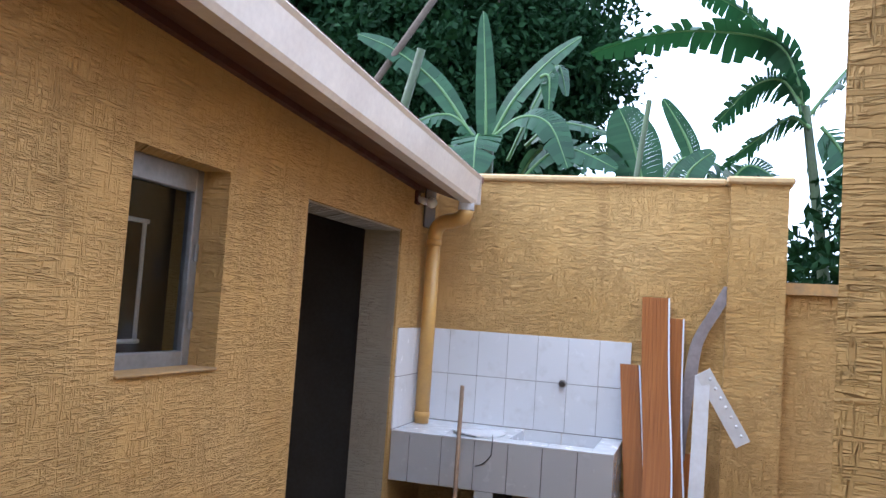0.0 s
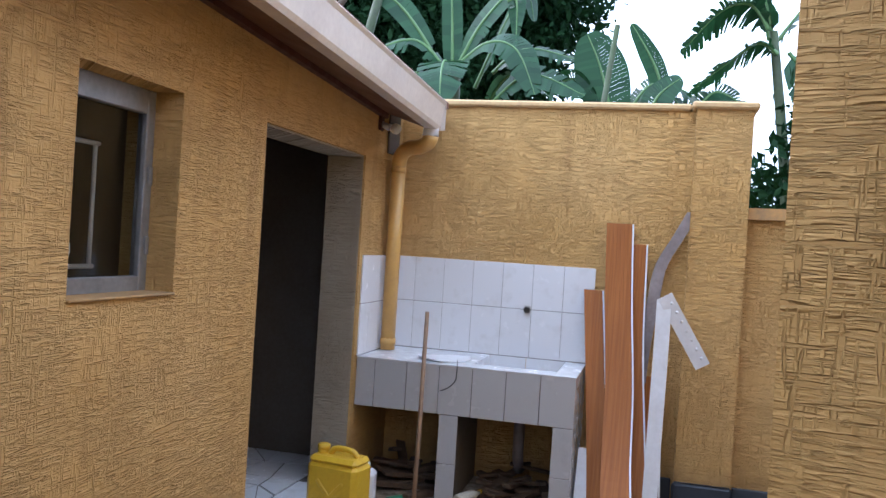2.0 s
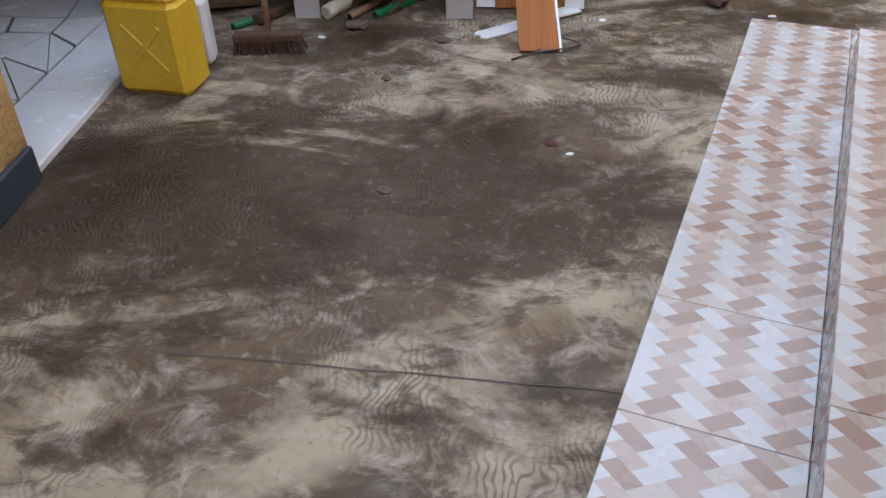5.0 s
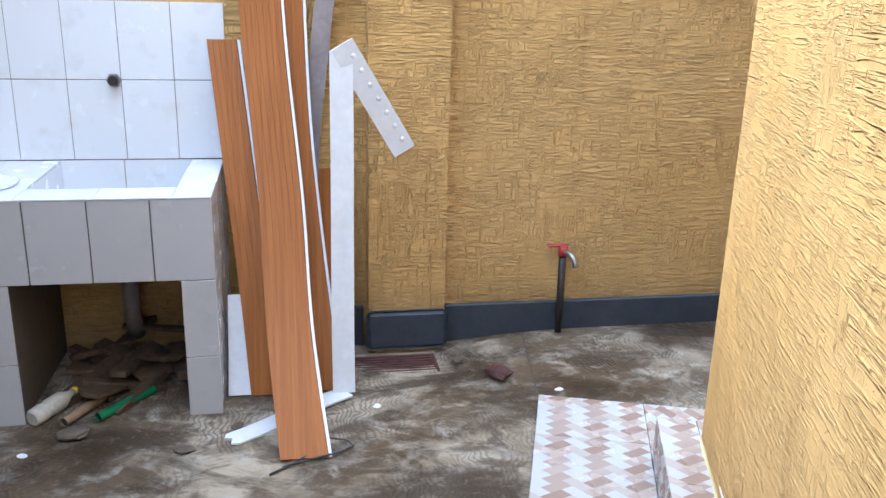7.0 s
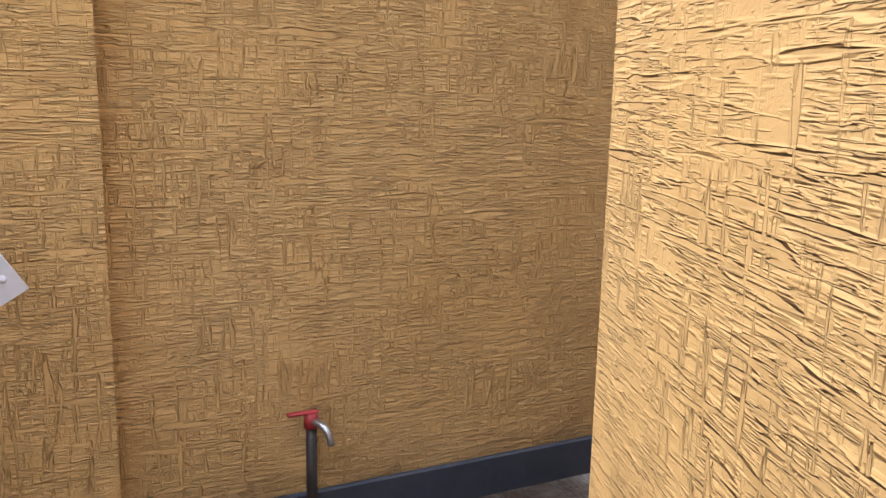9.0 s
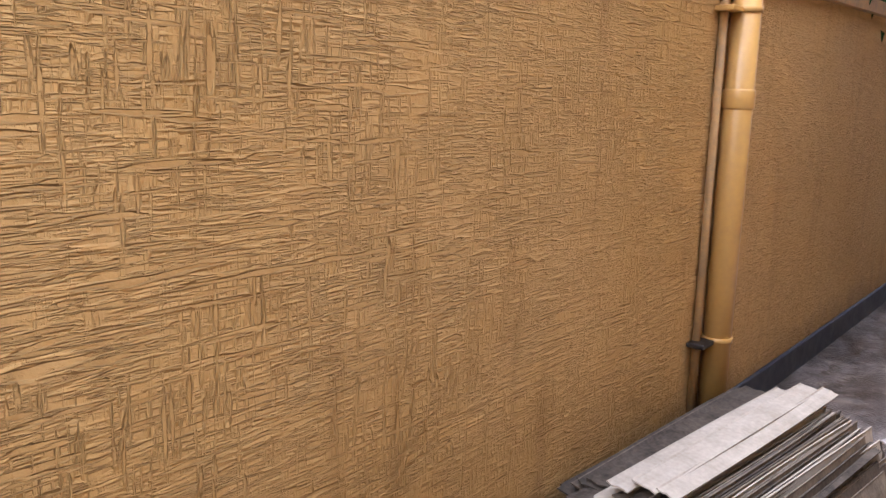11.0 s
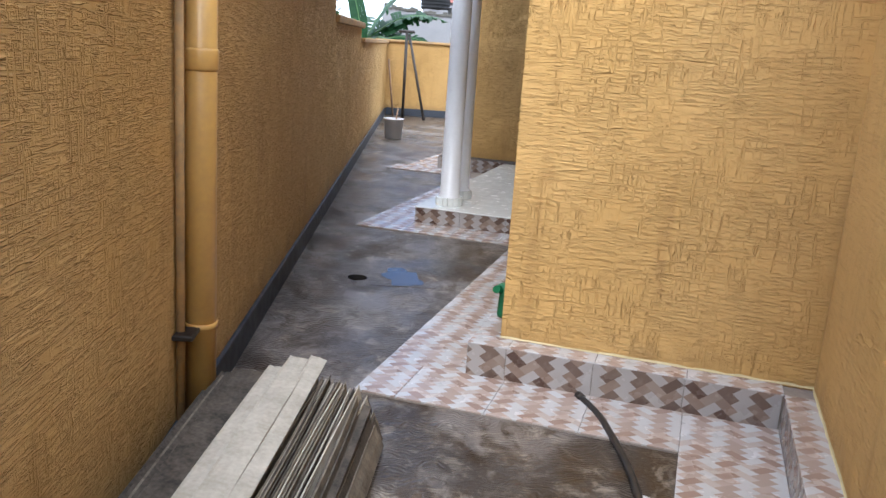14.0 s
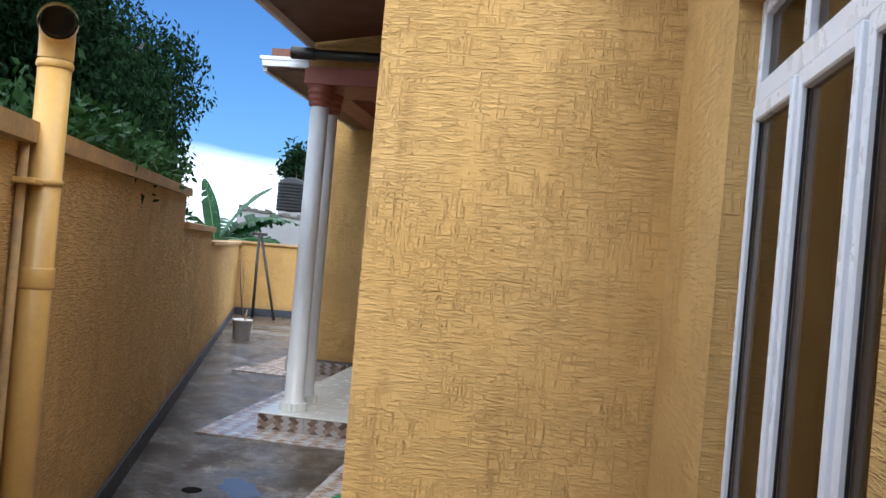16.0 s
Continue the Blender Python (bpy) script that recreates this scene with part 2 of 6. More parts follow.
TILE = woven_tile("herringbone_tile", (0.30, 0.21, 0.175), (0.43, 0.345, 0.305), (0.37, 0.29, 0.255), (0.51, 0.51, 0.53), (0.46, 0.405, 0.375))
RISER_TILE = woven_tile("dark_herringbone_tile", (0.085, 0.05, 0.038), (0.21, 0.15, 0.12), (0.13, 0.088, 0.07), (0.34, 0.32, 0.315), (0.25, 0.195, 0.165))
PAVE_GROUT = simple("pale_grout", (0.28, 0.24, 0.21), (0.20, 0.17, 0.15), 0.9)
GROUT = simple("dark_grout", (0.07, 0.06, 0.055), (0.12, 0.10, 0.09), 0.9)


def glazed(name, c, dirt):
    m = Mat(name, 0.16)
    t = m.mix(m.ramp(m.noise(9.0, 5.0), 0.55, 0.8, 0.0, 0.35), c, dirt)
    rnd = m.node("ShaderNodeObjectInfo").outputs["Random"]
    m.colour(m.mix(m.math("MULTIPLY", rnd, 0.10), t, dirt))
    m.rough(m.ramp(m.noise(14.0), 0.35, 0.7, 0.10, 0.30))
    return m.m


WHITE_TILE = glazed("white_glazed_tile", (0.72, 0.73, 0.76), (0.42, 0.39, 0.35))
GREY_TILE = glazed("pale_grey_tile", (0.44, 0.43, 0.43), (0.28, 0.26, 0.24))
PORCH_TILE = glazed("porch_tile", (0.74, 0.76, 0.74), (0.55, 0.55, 0.50))


def panel(name, c1, c2):
    """Plastic cladding board printed like wood, with fine grooves along it."""
    m = Mat(name, 0.46, 0.0, 0.22)
    grain = m.noise(1.0, 5.0, m.scaled((70, 2.0, 2.0)))
    m.colour(m.mix(m.ramp(grain, 0.35, 0.7), c1, c2))
    m.bump(m.noise(1.0, 2.0, m.scaled((110, 1.5, 1.5))), 0.05, 0.002)
    return m.m


WOOD_PVC = panel("wood_print_plastic", (0.25, 0.082, 0.014), (0.33, 0.118, 0.022))
WHITE_PVC = simple("white_plastic", (0.72, 0.73, 0.76), (0.62, 0.62, 0.64), 0.35, coarse=7, bump=0.08)
GREY_PVC = simple("grey_plastic", (0.30, 0.26, 0.26), (0.20, 0.17, 0.17), 0.4, coarse=9)
FRAME_WHITE = simple("white_window_frame", (0.78, 0.80, 0.86), (0.75, 0.77, 0.83), 0.3, coarse=4, bump=0.04)
FRAME_GREY = simple("grey_aluminium", (0.28, 0.28, 0.29), (0.20, 0.20, 0.21), 0.42, 0.3, coarse=5)
GUTTER = simple("cream_gutter_paint", (0.68, 0.60, 0.52), (0.56, 0.48, 0.42), 0.4, coarse=4, bump=0.1)
FASCIA = simple("oxblood_board", (0.10, 0.030, 0.018), (0.065, 0.022, 0.014), 0.55, coarse=6)
SOFFIT = simple("brown_soffit_board", (0.15, 0.062, 0.034), (0.10, 0.042, 0.025), 0.6, coarse=2)
ROOF = simple("roof_sheet", (0.22, 0.09, 0.06), (0.15, 0.07, 0.05), 0.6, coarse=2)
COLUMN = simple("white_column_paint", (0.80, 0.81, 0.84), (0.74, 0.75, 0.77), 0.35, coarse=3, bump=0.06)
BRICK_RED = simple("brick_red_paint", (0.30, 0.085, 0.055), (0.22, 0.065, 0.045), 0.5, coarse=6)
BLACK = simple("black_rubber", (0.018, 0.018, 0.020), (0.030, 0.029, 0.028), 0.42, coarse=10)
HOLE_BLACK = simple("dark_hole", (0.008, 0.007, 0.006), (0.014, 0.012, 0.010), 0.95, spec=0.05)
IRON = simple("dark_iron", (0.030, 0.028, 0.028), (0.055, 0.045, 0.038), 0.5, 0.4, coarse=9)
STEEL = simple("dull_steel", (0.42, 0.42, 0.42), (0.30, 0.29, 0.28), 0.35, 0.9, coarse=20)
YELLOW = simple("yellow_jerrycan_plastic", (0.66, 0.43, 0.02), (0.56, 0.35, 0.02), 0.42, coarse=5, bump=0.1)
OLDBOARD = simple("weathered_white_board", (0.54, 0.51, 0.44), (0.36, 0.33, 0.27), 0.7, coarse=7, fine=60, bump=0.3)
GREYBOARD = simple("dusty_grey_board", (0.26, 0.225, 0.175), (0.085, 0.068, 0.050), 0.75, coarse=11, fine=80, bump=0.35)
DIRTBOARD = simple("grimy_board", (0.125, 0.105, 0.082), (0.022, 0.018, 0.015), 0.8, coarse=9, fine=70, bump=0.4)
BROOM_WOOD = simple("weathered_broomstick", (0.30, 0.19, 0.11), (0.18, 0.11, 0.07), 0.7, coarse=12)
SCRAP = simple("scrap_timber", (0.095, 0.055, 0.030), (0.040, 0.025, 0.015), 0.8, coarse=10, bump=0.4)
BROWN = simple("brown_bristle", (0.10, 0.05, 0.035), (0.06, 0.03, 0.02), 0.9, coarse=30, bump=0.6)
RUST = simple("rust_red_iron", (0.085, 0.026, 0.022), (0.045, 0.018, 0.015), 0.75, coarse=15, bump=0.4)
GREEN_PLASTIC = simple("green_plastic", (0.01, 0.16, 0.06), (0.01, 0.11, 0.045), 0.4, coarse=8)
RED_PLASTIC = simple("red_paint", (0.42, 0.03, 0.03), (0.30, 0.03, 0.03), 0.45, coarse=20)
CURTAIN = simple("brown_curtain", (0.110, 0.062, 0.028), (0.080, 0.046, 0.020), 0.9, coarse=3, fine=9, bump=0.02)
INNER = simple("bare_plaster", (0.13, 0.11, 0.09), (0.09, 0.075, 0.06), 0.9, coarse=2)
BLOCK = simple("grey_render", (0.27, 0.27, 0.28), (0.20, 0.20, 0.21), 0.85, coarse=1.0)
LICHEN = simple("lichened_masonry", (0.12, 0.115, 0.10), (0.06, 0.058, 0.05), 0.9, coarse=4)
EARTH = simple("earth_and_grass", (0.075, 0.075, 0.03), (0.12, 0.085, 0.05), 0.95, coarse=0.3, fine=5)
BULB = simple("opal_bulb", (0.8, 0.78, 0.74), (0.75, 0.73, 0.7), 0.25)
TANK = simple("black_tank", (0.010, 0.011, 0.012), (0.018, 0.018, 0.020), 0.6, spec=0.2)


def glass(name, tint=(0.75, 0.80, 0.80), ior=1.45, spec=0.5):
    m = Mat(name, 0.03, 0.0, spec)
    m.colour(tint)
    m.b.inputs["Transmission Weight"].default_value = 1.0
    m.b.inputs["IOR"].default_value = ior
    return m.m


GLASS = glass("window_glass")
# grey tint dims the room behind, in place of its own shade
DIM_GLASS = glass("dimming_window_glass", (0.68, 0.69, 0.66), 1.25)
TINTED = glass("bronze_tinted_glass", (0.45, 0.36, 0.27), 1.12, 0.12)


def leafy(name, c1, c2, trans=0.25, scale=6.0, rough=0.42, spec=0.5):
    m = Mat(name, rough, 0.0, spec)
    rnd = m.node("ShaderNodeNewGeometry").outputs["Random Per Island"]
    f = m.math("ADD", m.math("MULTIPLY", rnd, 0.6), m.math("MULTIPLY", m.noise(scale), 0.5))
    m.colour(m.mix(m.ramp(f, 0.2, 0.9), c1, c2))
    m.b.inputs["Subsurface Weight"].default_value = 0.0
    t = m.node("ShaderNodeBsdfTranslucent", {"Color": (c2[0] * 1.3, c2[1] * 1.5, c2[2], 1)})
    mixer = m.node("ShaderNodeMixShader", {0: trans})
    out = m.n["Material Output"]
    m.l.new(m.b.outputs[0], mixer.inputs[1])
    m.l.new(t.outputs[0], mixer.inputs[2])
    m.l.new(mixer.outputs[0], out.inputs[0])
    return m.m


BANANA = leafy("banana_leaf", (0.008, 0.036, 0.016), (0.026, 0.085, 0.034), 0.2, 2.0, 0.48, 0.35)
BANANA_RIB = leafy("banana_midrib", (0.10, 0.20, 0.07), (0.15, 0.26, 0.09), 0.1, 3.0)
BANANA_STEM = simple("banana_stem", (0.055, 0.085, 0.030), (0.035, 0.045, 0.018), 0.6, coarse=5)
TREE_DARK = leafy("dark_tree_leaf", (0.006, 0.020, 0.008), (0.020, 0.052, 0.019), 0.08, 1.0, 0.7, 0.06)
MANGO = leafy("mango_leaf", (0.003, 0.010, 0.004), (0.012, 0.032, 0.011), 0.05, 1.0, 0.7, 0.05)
HEDGE = leafy("creeper_leaf", (0.008, 0.026, 0.007), (0.024, 0.065, 0.017), 0.12, 3.0, 0.6, 0.15)
BARK = simple("bark", (0.075, 0.055, 0.04), (0.13, 0.10, 0.075), 0.9, coarse=6, bump=0.6, dist=0.01)

# ---- shape helpers ----


def box(bm, lo, hi, ch=0.0, m=None):
    """A box with chamfered edges."""
    lo, hi = Vector(lo), Vector(hi)
    if ch <= 0:
        vs = [bm.verts.new((m or Matrix()) @ Vector((hi.x if i & 1 else lo.x, hi.y if i & 2 else lo.y, hi.z if i & 4 else lo.z))) for i in range(8)]
        for f in ((0, 2, 3, 1), (4, 5, 7, 6), (0, 1, 5, 4), (2, 6, 7, 3), (0, 4, 6, 2), (1, 3, 7, 5)):
            bm.faces.new([vs[i] for i in f])
        return
    c = {}
    for i in range(8):
        s = [1 if i & (1 << a) else -1 for a in range(3)]
        p = Vector([hi[a] if s[a] > 0 else lo[a] for a in range(3)])
        for a in range(3):          # corner's vertex that lies in the face across axis a
            w = p.copy()
            for b in range(3):
                if b != a:
                    w[b] -= s[b] * ch
            c[i, a] = bm.verts.new((m or Matrix()) @ w)
    faces = []
    for a in range(3):
        b, d = (a + 1) % 3, (a + 2) % 3
        for side in (0, 1):
            base = side << a
            q = [base, base | 1 << b, base | 1 << b | 1 << d, base | 1 << d]
            faces.append([c[i, a] for i in (q if side else q[::-1])])
        for sb in (0, 1):
            for sd in (0, 1):
                i = sb << b | sd << d
                j = i | 1 << a
                q = [c[i, b], c[j, b], c[j, d], c[i, d]]
                faces.append(q if sb != sd else q[::-1])
    for i in range(8):
        q = [c[i, 0], c[i, 1], c[i, 2]]
        faces.append(q if bin(i).count("1") % 2 else q[::-1])
    for f in faces:
        bm.faces.new(f)


def ring_axes(d):
    d = d.normalized()
    a = d.cross(Vector((0, 0, 1)) if abs(d.z) < 0.9 else Vector((1, 0, 0))).normalized()
    return a, d.cross(a).normalized()


def tube(bm, pts, radii, n=12, caps=True, smooth=True):
    """A round bar along a line of points; radii is one number or one a point."""
    pts = [Vector(p) for p in pts]
    if not hasattr(radii, "__len__"):
        radii = [radii] * len(pts)
    rings, prev = [], None
    for i, p in enumerate(pts):
        d = (pts[min(i + 1, len(pts) - 1)] - pts[max(i - 1, 0)])
        if d.length < 1e-9:
            d = Vector((0, 0, 1))
        a, b = ring_axes(d)
        if prev is not None:
            a = (prev - d.normalized() * prev.dot(d.normalized())).normalized()
            b = d.normalized().cross(a)
        prev = a
        rings.append([bm.verts.new(p + (a * math.cos(t) + b * math.sin(t)) * radii[i]) for t in (2 * math.pi * k / n for k in range(n))])
    for r0, r1 in zip(rings, rings[1:]):
        for k in range(n):
            f = bm.faces.new((r0[k], r0[(k + 1) % n], r1[(k + 1) % n], r1[k]))
            f.smooth = smooth
    if caps:
        bm.faces.new(rings[0][::-1])
        bm.faces.new(rings[-1])


def lathe(bm, centre, profile, n=24):
    """A turned shape: profile of (radius, height) from the foot up."""
    x, y, z = centre
    rings = [[bm.verts.new((x + r * math.cos(2 * math.pi * k / n), y + r * math.sin(2 * math.pi * k / n), z + h)) for k in range(n)] for r, h in profile]
    for r0, r1 in zip(rings, rings[1:]):
        for k in range(n):
            bm.faces.new((r0[k], r0[(k + 1) % n], r1[(k + 1) % n], r1[k])).smooth = True
    bm.faces.new(rings[0][::-1])
    bm.faces.new(rings[-1])


def sheet(bm, rows, thick, up=None):
    """A thin curved plate from rows of points (a grid), given some thickness."""
    grid = [[Vector(p) for p in r] for r in rows]
    nr, nc = len(grid), len(grid[0])
    front = [[bm.verts.new(p) for p in r] for r in grid]
    back = []
    for i in range(nr):
        line = []
        for j in range(nc):
            du = grid[min(i + 1, nr - 1)][j] - grid[max(i - 1, 0)][j]
            dv = grid[i][min(j + 1, nc - 1)] - grid[i][max(j - 1, 0)]
            nrm = du.cross(dv).normalized()
            line.append(bm.verts.new(grid[i][j] - nrm * thick))
        back.append(line)
    for i in range(nr - 1):
        for j in range(nc - 1):
            bm.faces.new((front[i][j], front[i + 1][j], front[i + 1][j + 1], front[i][j + 1]))
            bm.faces.new((back[i][j], back[i][j + 1], back[i + 1][j + 1], back[i + 1][j]))
    for i in range(nr - 1):
        bm.faces.new((front[i][0], back[i][0], back[i + 1][0], front[i + 1][0]))
        bm.faces.new((front[i][-1], front[i + 1][-1], back[i + 1][-1], back[i][-1]))
    for j in range(nc - 1):
        bm.faces.new((front[0][j], front[0][j + 1], back[0][j + 1], back[0][j]))
        bm.faces.new((front[-1][j], back[-1][j], back[-1][j + 1], front[-1][j + 1]))


def mesh_of(name, bm, mat):
    me = bpy.data.meshes.new(name)
    bmesh.ops.recalc_face_normals(bm, faces=bm.faces)
    bm.to_mesh(me)
    bm.free()
    me.materials.append(mat)
    return me


def part(name, bm, mat, parent=None, label="", m=None):
    """One mesh object, under a thing where one is given."""
    ob = new(name, mesh_of(name, bm, mat))
    if parent is not None:
        ob.parent = parent
    if m is not None:
        ob.matrix_local = m
    if label:
        ob["label"] = label
    return ob


def piece(name, me, parent, m):
    ob = new(name, me)
    ob.parent = parent
    ob.matrix_local = m
    return ob


def thing(name, label, category, m=None, group=""):
    ob = new(name)
    ob.empty_display_size = 0.1
    if m is not None:
        ob.matrix_world = m
    return tagged(ob, label, category, group)


def built(fn, *a, **k):
    """A fresh bmesh filled by fn."""
    bm = bmesh.new()
    fn(bm, *a, **k)
    return bm


def structure(name, bm, mat, label, m=None, category="wall"):
    ob = new(name, mesh_of(name, bm, mat))
    if m is not None:
        ob.matrix_world = m
    return tagged(ob, label, category, kind="structure")


def boxes(*list_):
    bm = bmesh.new()
    for b in list_:
        box(bm, *b)
    return bm


HOUSE = pose(1.18, 4.275, 0, 0, 0, -18.53)      # the house stands askew to the plot: u along its north wall, v to the north

# ---- ground and yard floor ----
XO, YE = -1.685, 5.63            # faces of the outbuilding and of the boundary wall
UF, WF = 3.837, 1.392            # the house's jutting room: its face, and how far it juts
P, SW, HP = 0.127, 0.399, 0.174  # plinth: width of tread; paving strip; height

structure("ground", boxes(((-400, -400, -0.4), (400, 400, -0.07))), EARTH, "bare earth and grass reaching the horizon", category="ground")


def dip(x, y):
    """The yard floor falls a little to the drain by the pilaster."""
    return -0.05 * math.exp(-((x - 0.40) / 0.42) ** 2 - ((YE - y) / 0.42) ** 2)


def yard_bm(bm):
    xs_ = [-4.2, -1.4] + [-0.9 + 0.1 * k for k in range(27)] + [2.2, 19.9]
    ys_ = [-4.2, 4.2] + [4.5 + 0.1 * k for k in range(12)] + [YE + 0.1]
    grid = [[bm.verts.new((x, y, dip(x, y))) for y in ys_] for x in xs_]
    base = [[bm.verts.new((x, y, -0.2)) for y in (ys_[0], ys_[-1])] for x in (xs_[0], xs_[-1])]
    for i in range(len(xs_) - 1):
        for j in range(len(ys_) - 1):
            bm.faces.new((grid[i][j], grid[i + 1][j], grid[i + 1][j + 1], grid[i][j + 1]))
    bm.faces.new((base[0][0], base[0][1], base[1][1], base[1][0]))


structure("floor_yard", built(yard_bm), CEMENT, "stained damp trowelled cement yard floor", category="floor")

# narrow joints between the cement bays
def joint(bm, a, b, w=0.005):
    a, b = Vector((*a, 0)), Vector((*b, 0))
    side = (b - a).normalized().cross(Vector((0, 0, 1))) * w / 2
    k = 14
    lines = []
    for i in range(k + 1):
        p = a.lerp(b, i / k)
        p += side * 1.2 * math.sin(i * 2.3)
        z = dip(p.x, p.y) + 0.002
        lines.append((bm.verts.new((*(p - side).xy, z)), bm.verts.new((*(p + side).xy, z))))
    for q, r in zip(lines, lines[1:]):
        bm.faces.new((q[0], r[0], r[1], q[1]))


for a, b in (((XO + 0.03, 2.85), (0.13, 2.72)), ((0.955, YE - 0.03), (0.85, 4.93)), ((4.95, 5.07), (5.20, YE - 0.03)), ((8.38, 5.24), (8.32, YE - 0.03))):
    structure("trim_joint", built(joint, a, b), GROUT, "dark narrow joint in the cement floor", category="joint")

# ---- the outbuilding ----
WY1, WY2, WZ1, WZ2 = 2.307, 2.897, 1.291, 2.044
DY1, DY2, DZ = 3.591, 4.918, 2.042
T = 0.24
structure("wall_outbuilding", boxes(
    ((XO - T, -4.0, 0), (XO, WY1, 2.5)), ((XO - T, WY1, 0), (XO, WY2, WZ1)), ((XO - T, WY1, WZ2), (XO, WY2, 2.5)),
    ((XO - T, WY2, 0), (XO, DY1, 2.5)), ((XO - T, DY1, DZ), (XO, DY2, 2.5)), ((XO - T, DY2, 0), (XO, YE, 2.5))),
    OCHRE, "ochre rustic stucco wall of the outbuilding")
structure("baseboard_outbuilding", boxes(((XO, -4.0, 0), (XO + 0.022, DY1 - 0.01, 0.125), 0.006)), SLATE, "slate blue painted skirting along stucco wall", category="baseboard")
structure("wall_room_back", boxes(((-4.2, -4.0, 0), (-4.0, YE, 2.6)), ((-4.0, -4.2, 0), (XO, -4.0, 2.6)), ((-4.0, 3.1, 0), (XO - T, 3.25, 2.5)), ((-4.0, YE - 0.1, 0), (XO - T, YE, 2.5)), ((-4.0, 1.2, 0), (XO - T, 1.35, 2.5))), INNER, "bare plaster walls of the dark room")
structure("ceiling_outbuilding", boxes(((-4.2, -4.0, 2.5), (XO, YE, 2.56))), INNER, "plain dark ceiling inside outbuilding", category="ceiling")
structure("floor_room", boxes(((-4.0, 3.25, 0), (XO - 0.02, YE - 0.1, 0.018))), GROUT, "dark grouted floor bed of open room", category="floor")
# broken white tiles laid as crazy paving
rnd = random.Random(4)
room_floor = bpy.data.objects["floor_room"]
NX, NY = 9, 8
knots = [[(XO - 0.31 - i * 0.22 + (rnd.uniform(-0.07, 0.07) if 0 < i < NX else 0), 3.27 + j * 0.28 + (rnd.uniform(-0.09, 0.09) if 0 < j < NY else 0)) for j in range(NY + 1)] for i in range(NX + 1)]
for i in range(NX):
    for j in range(NY):
        ring = [Vector((*knots[i + di][j + dj], 0)) for di, dj in ((0, 0), (1, 0), (1, 1), (0, 1))]
        for tri in (((0, 1, 2), (0, 2, 3)) if rnd.random() < 0.4 else ((0, 1, 2, 3),)):
            bm = bmesh.new()
            mid_ = sum((ring[q] for q in tri), Vector()) / len(tri)
            out_ = [p + (mid_ - p).normalized() * 0.012 for p in (ring[q] for q in tri)]
            bot = [bm.verts.new((p.x, p.y, 0.016)) for p in out_]
            top = [bm.verts.new((p.x, p.y, 0.026)) for p in out_]
            bm.faces.new(top)
            for q in range(len(tri)):
                bm.faces.new((bot[q], bot[(q + 1) % len(tri)], top[(q + 1) % len(tri)], top[q]))
            part("tile", bm, WHITE_TILE, room_floor)
part("tile", boxes(((XO - 0.30, DY1 + 0.02, 0.0), (XO - 0.004, DY2 - 0.75, 0.030), 0.004)), WHITE_TILE, room_floor)
part("tile", boxes(((XO - 0.30, DY2 - 0.745, 0.0), (XO - 0.004, DY2 - 0.02, 0.030), 0.004)), WHITE_TILE, room_floor)

structure("trim_door_jamb", boxes(((XO - T + 0.002, DY2 - 0.012, 0.0), (XO - 0.012, DY2 - 0.002, DZ - 0.002)), ((XO - T + 0.002, DY1 + 0.002, DZ - 0.012), (XO - 0.012, DY2 - 0.012, DZ - 0.002))), DRAB, "drab grey-brown stucco lining of the doorway", category="door jamb")

# window of the outbuilding
win = tagged(new("window_1"), "small grey aluminium window with white burglar bars inside", "window", kind="structure")
FX = XO - 0.13
part("window_frame", boxes(
    ((FX - 0.03, WY1, WZ1), (FX + 0.015, WY1 + 0.05, WZ2), 0.004), ((FX - 0.03, WY2 - 0.05, WZ1), (FX + 0.015, WY2, WZ2), 0.004),
    ((FX - 0.03, WY1 + 0.05, WZ1), (FX + 0.015, WY2 - 0.05, WZ1 + 0.06), 0.004), ((FX - 0.03, WY1 + 0.05, WZ2 - 0.09), (FX + 0.015, WY2 - 0.05, WZ2), 0.004)), FRAME_GREY, win)
pane = part("pane", boxes(((FX - 0.012, WY1 + 0.05, WZ1 + 0.06), (FX - 0.006, WY2 - 0.05, WZ2 - 0.09))), DIM_GLASS, win)
pane.visible_shadow = False
for z in (WZ1 + 0.40, WZ1 + 0.14):
    part("hinge", boxes(((FX + 0.015, WY2 - 0.03, z), (FX + 0.024, WY2 - 0.008, z + 0.07), 0.003)), FRAME_GREY, win)
bars = thing("burglar_bars", "white painted steel bars behind the window", "window bars")
for y in (WY1 + 0.14, WY1 + 0.27, WY1 + 0.40):
    part("bar", built(tube, [(FX - 0.10, y, WZ1 + 0.09), (FX - 0.10, y, WZ2 - 0.22)], 0.008, 8), WHITE_PVC, bars)
for z in (WZ1 + 0.09, WZ2 - 0.22):
    part("bar", built(tube, [(FX - 0.10, WY1 + 0.01, z), (FX - 0.10, WY1 + 0.42, z)], 0.009, 8), WHITE_PVC, bars)
bag = bmesh.new()
bmesh.ops.create_icosphere(bag, subdivisions=3, radius=0.09)
for v in bag.verts:
    v.co = Vector((v.co.x * 0.6, v.co.y * 1.1, v.co.z * 1.3)) * (1 + 0.35 * noise.noise(v.co * 22)) + Vector((FX - 0.20, WY1 + 0.30, WZ1 + 0.10))
tagged(part("plastic_bag", bag, WHITE_PVC), "crumpled white plastic bag on inner sill", "bag")
tagged(part("inner_shelf", boxes(((FX - 0.34, WY1 - 0.1, WZ1 - 0.05), (FX - 0.11, WY2 + 0.1, WZ1 - 0.015), 0.004)), INNER), "plain plastered ledge inside the window", "ledge")
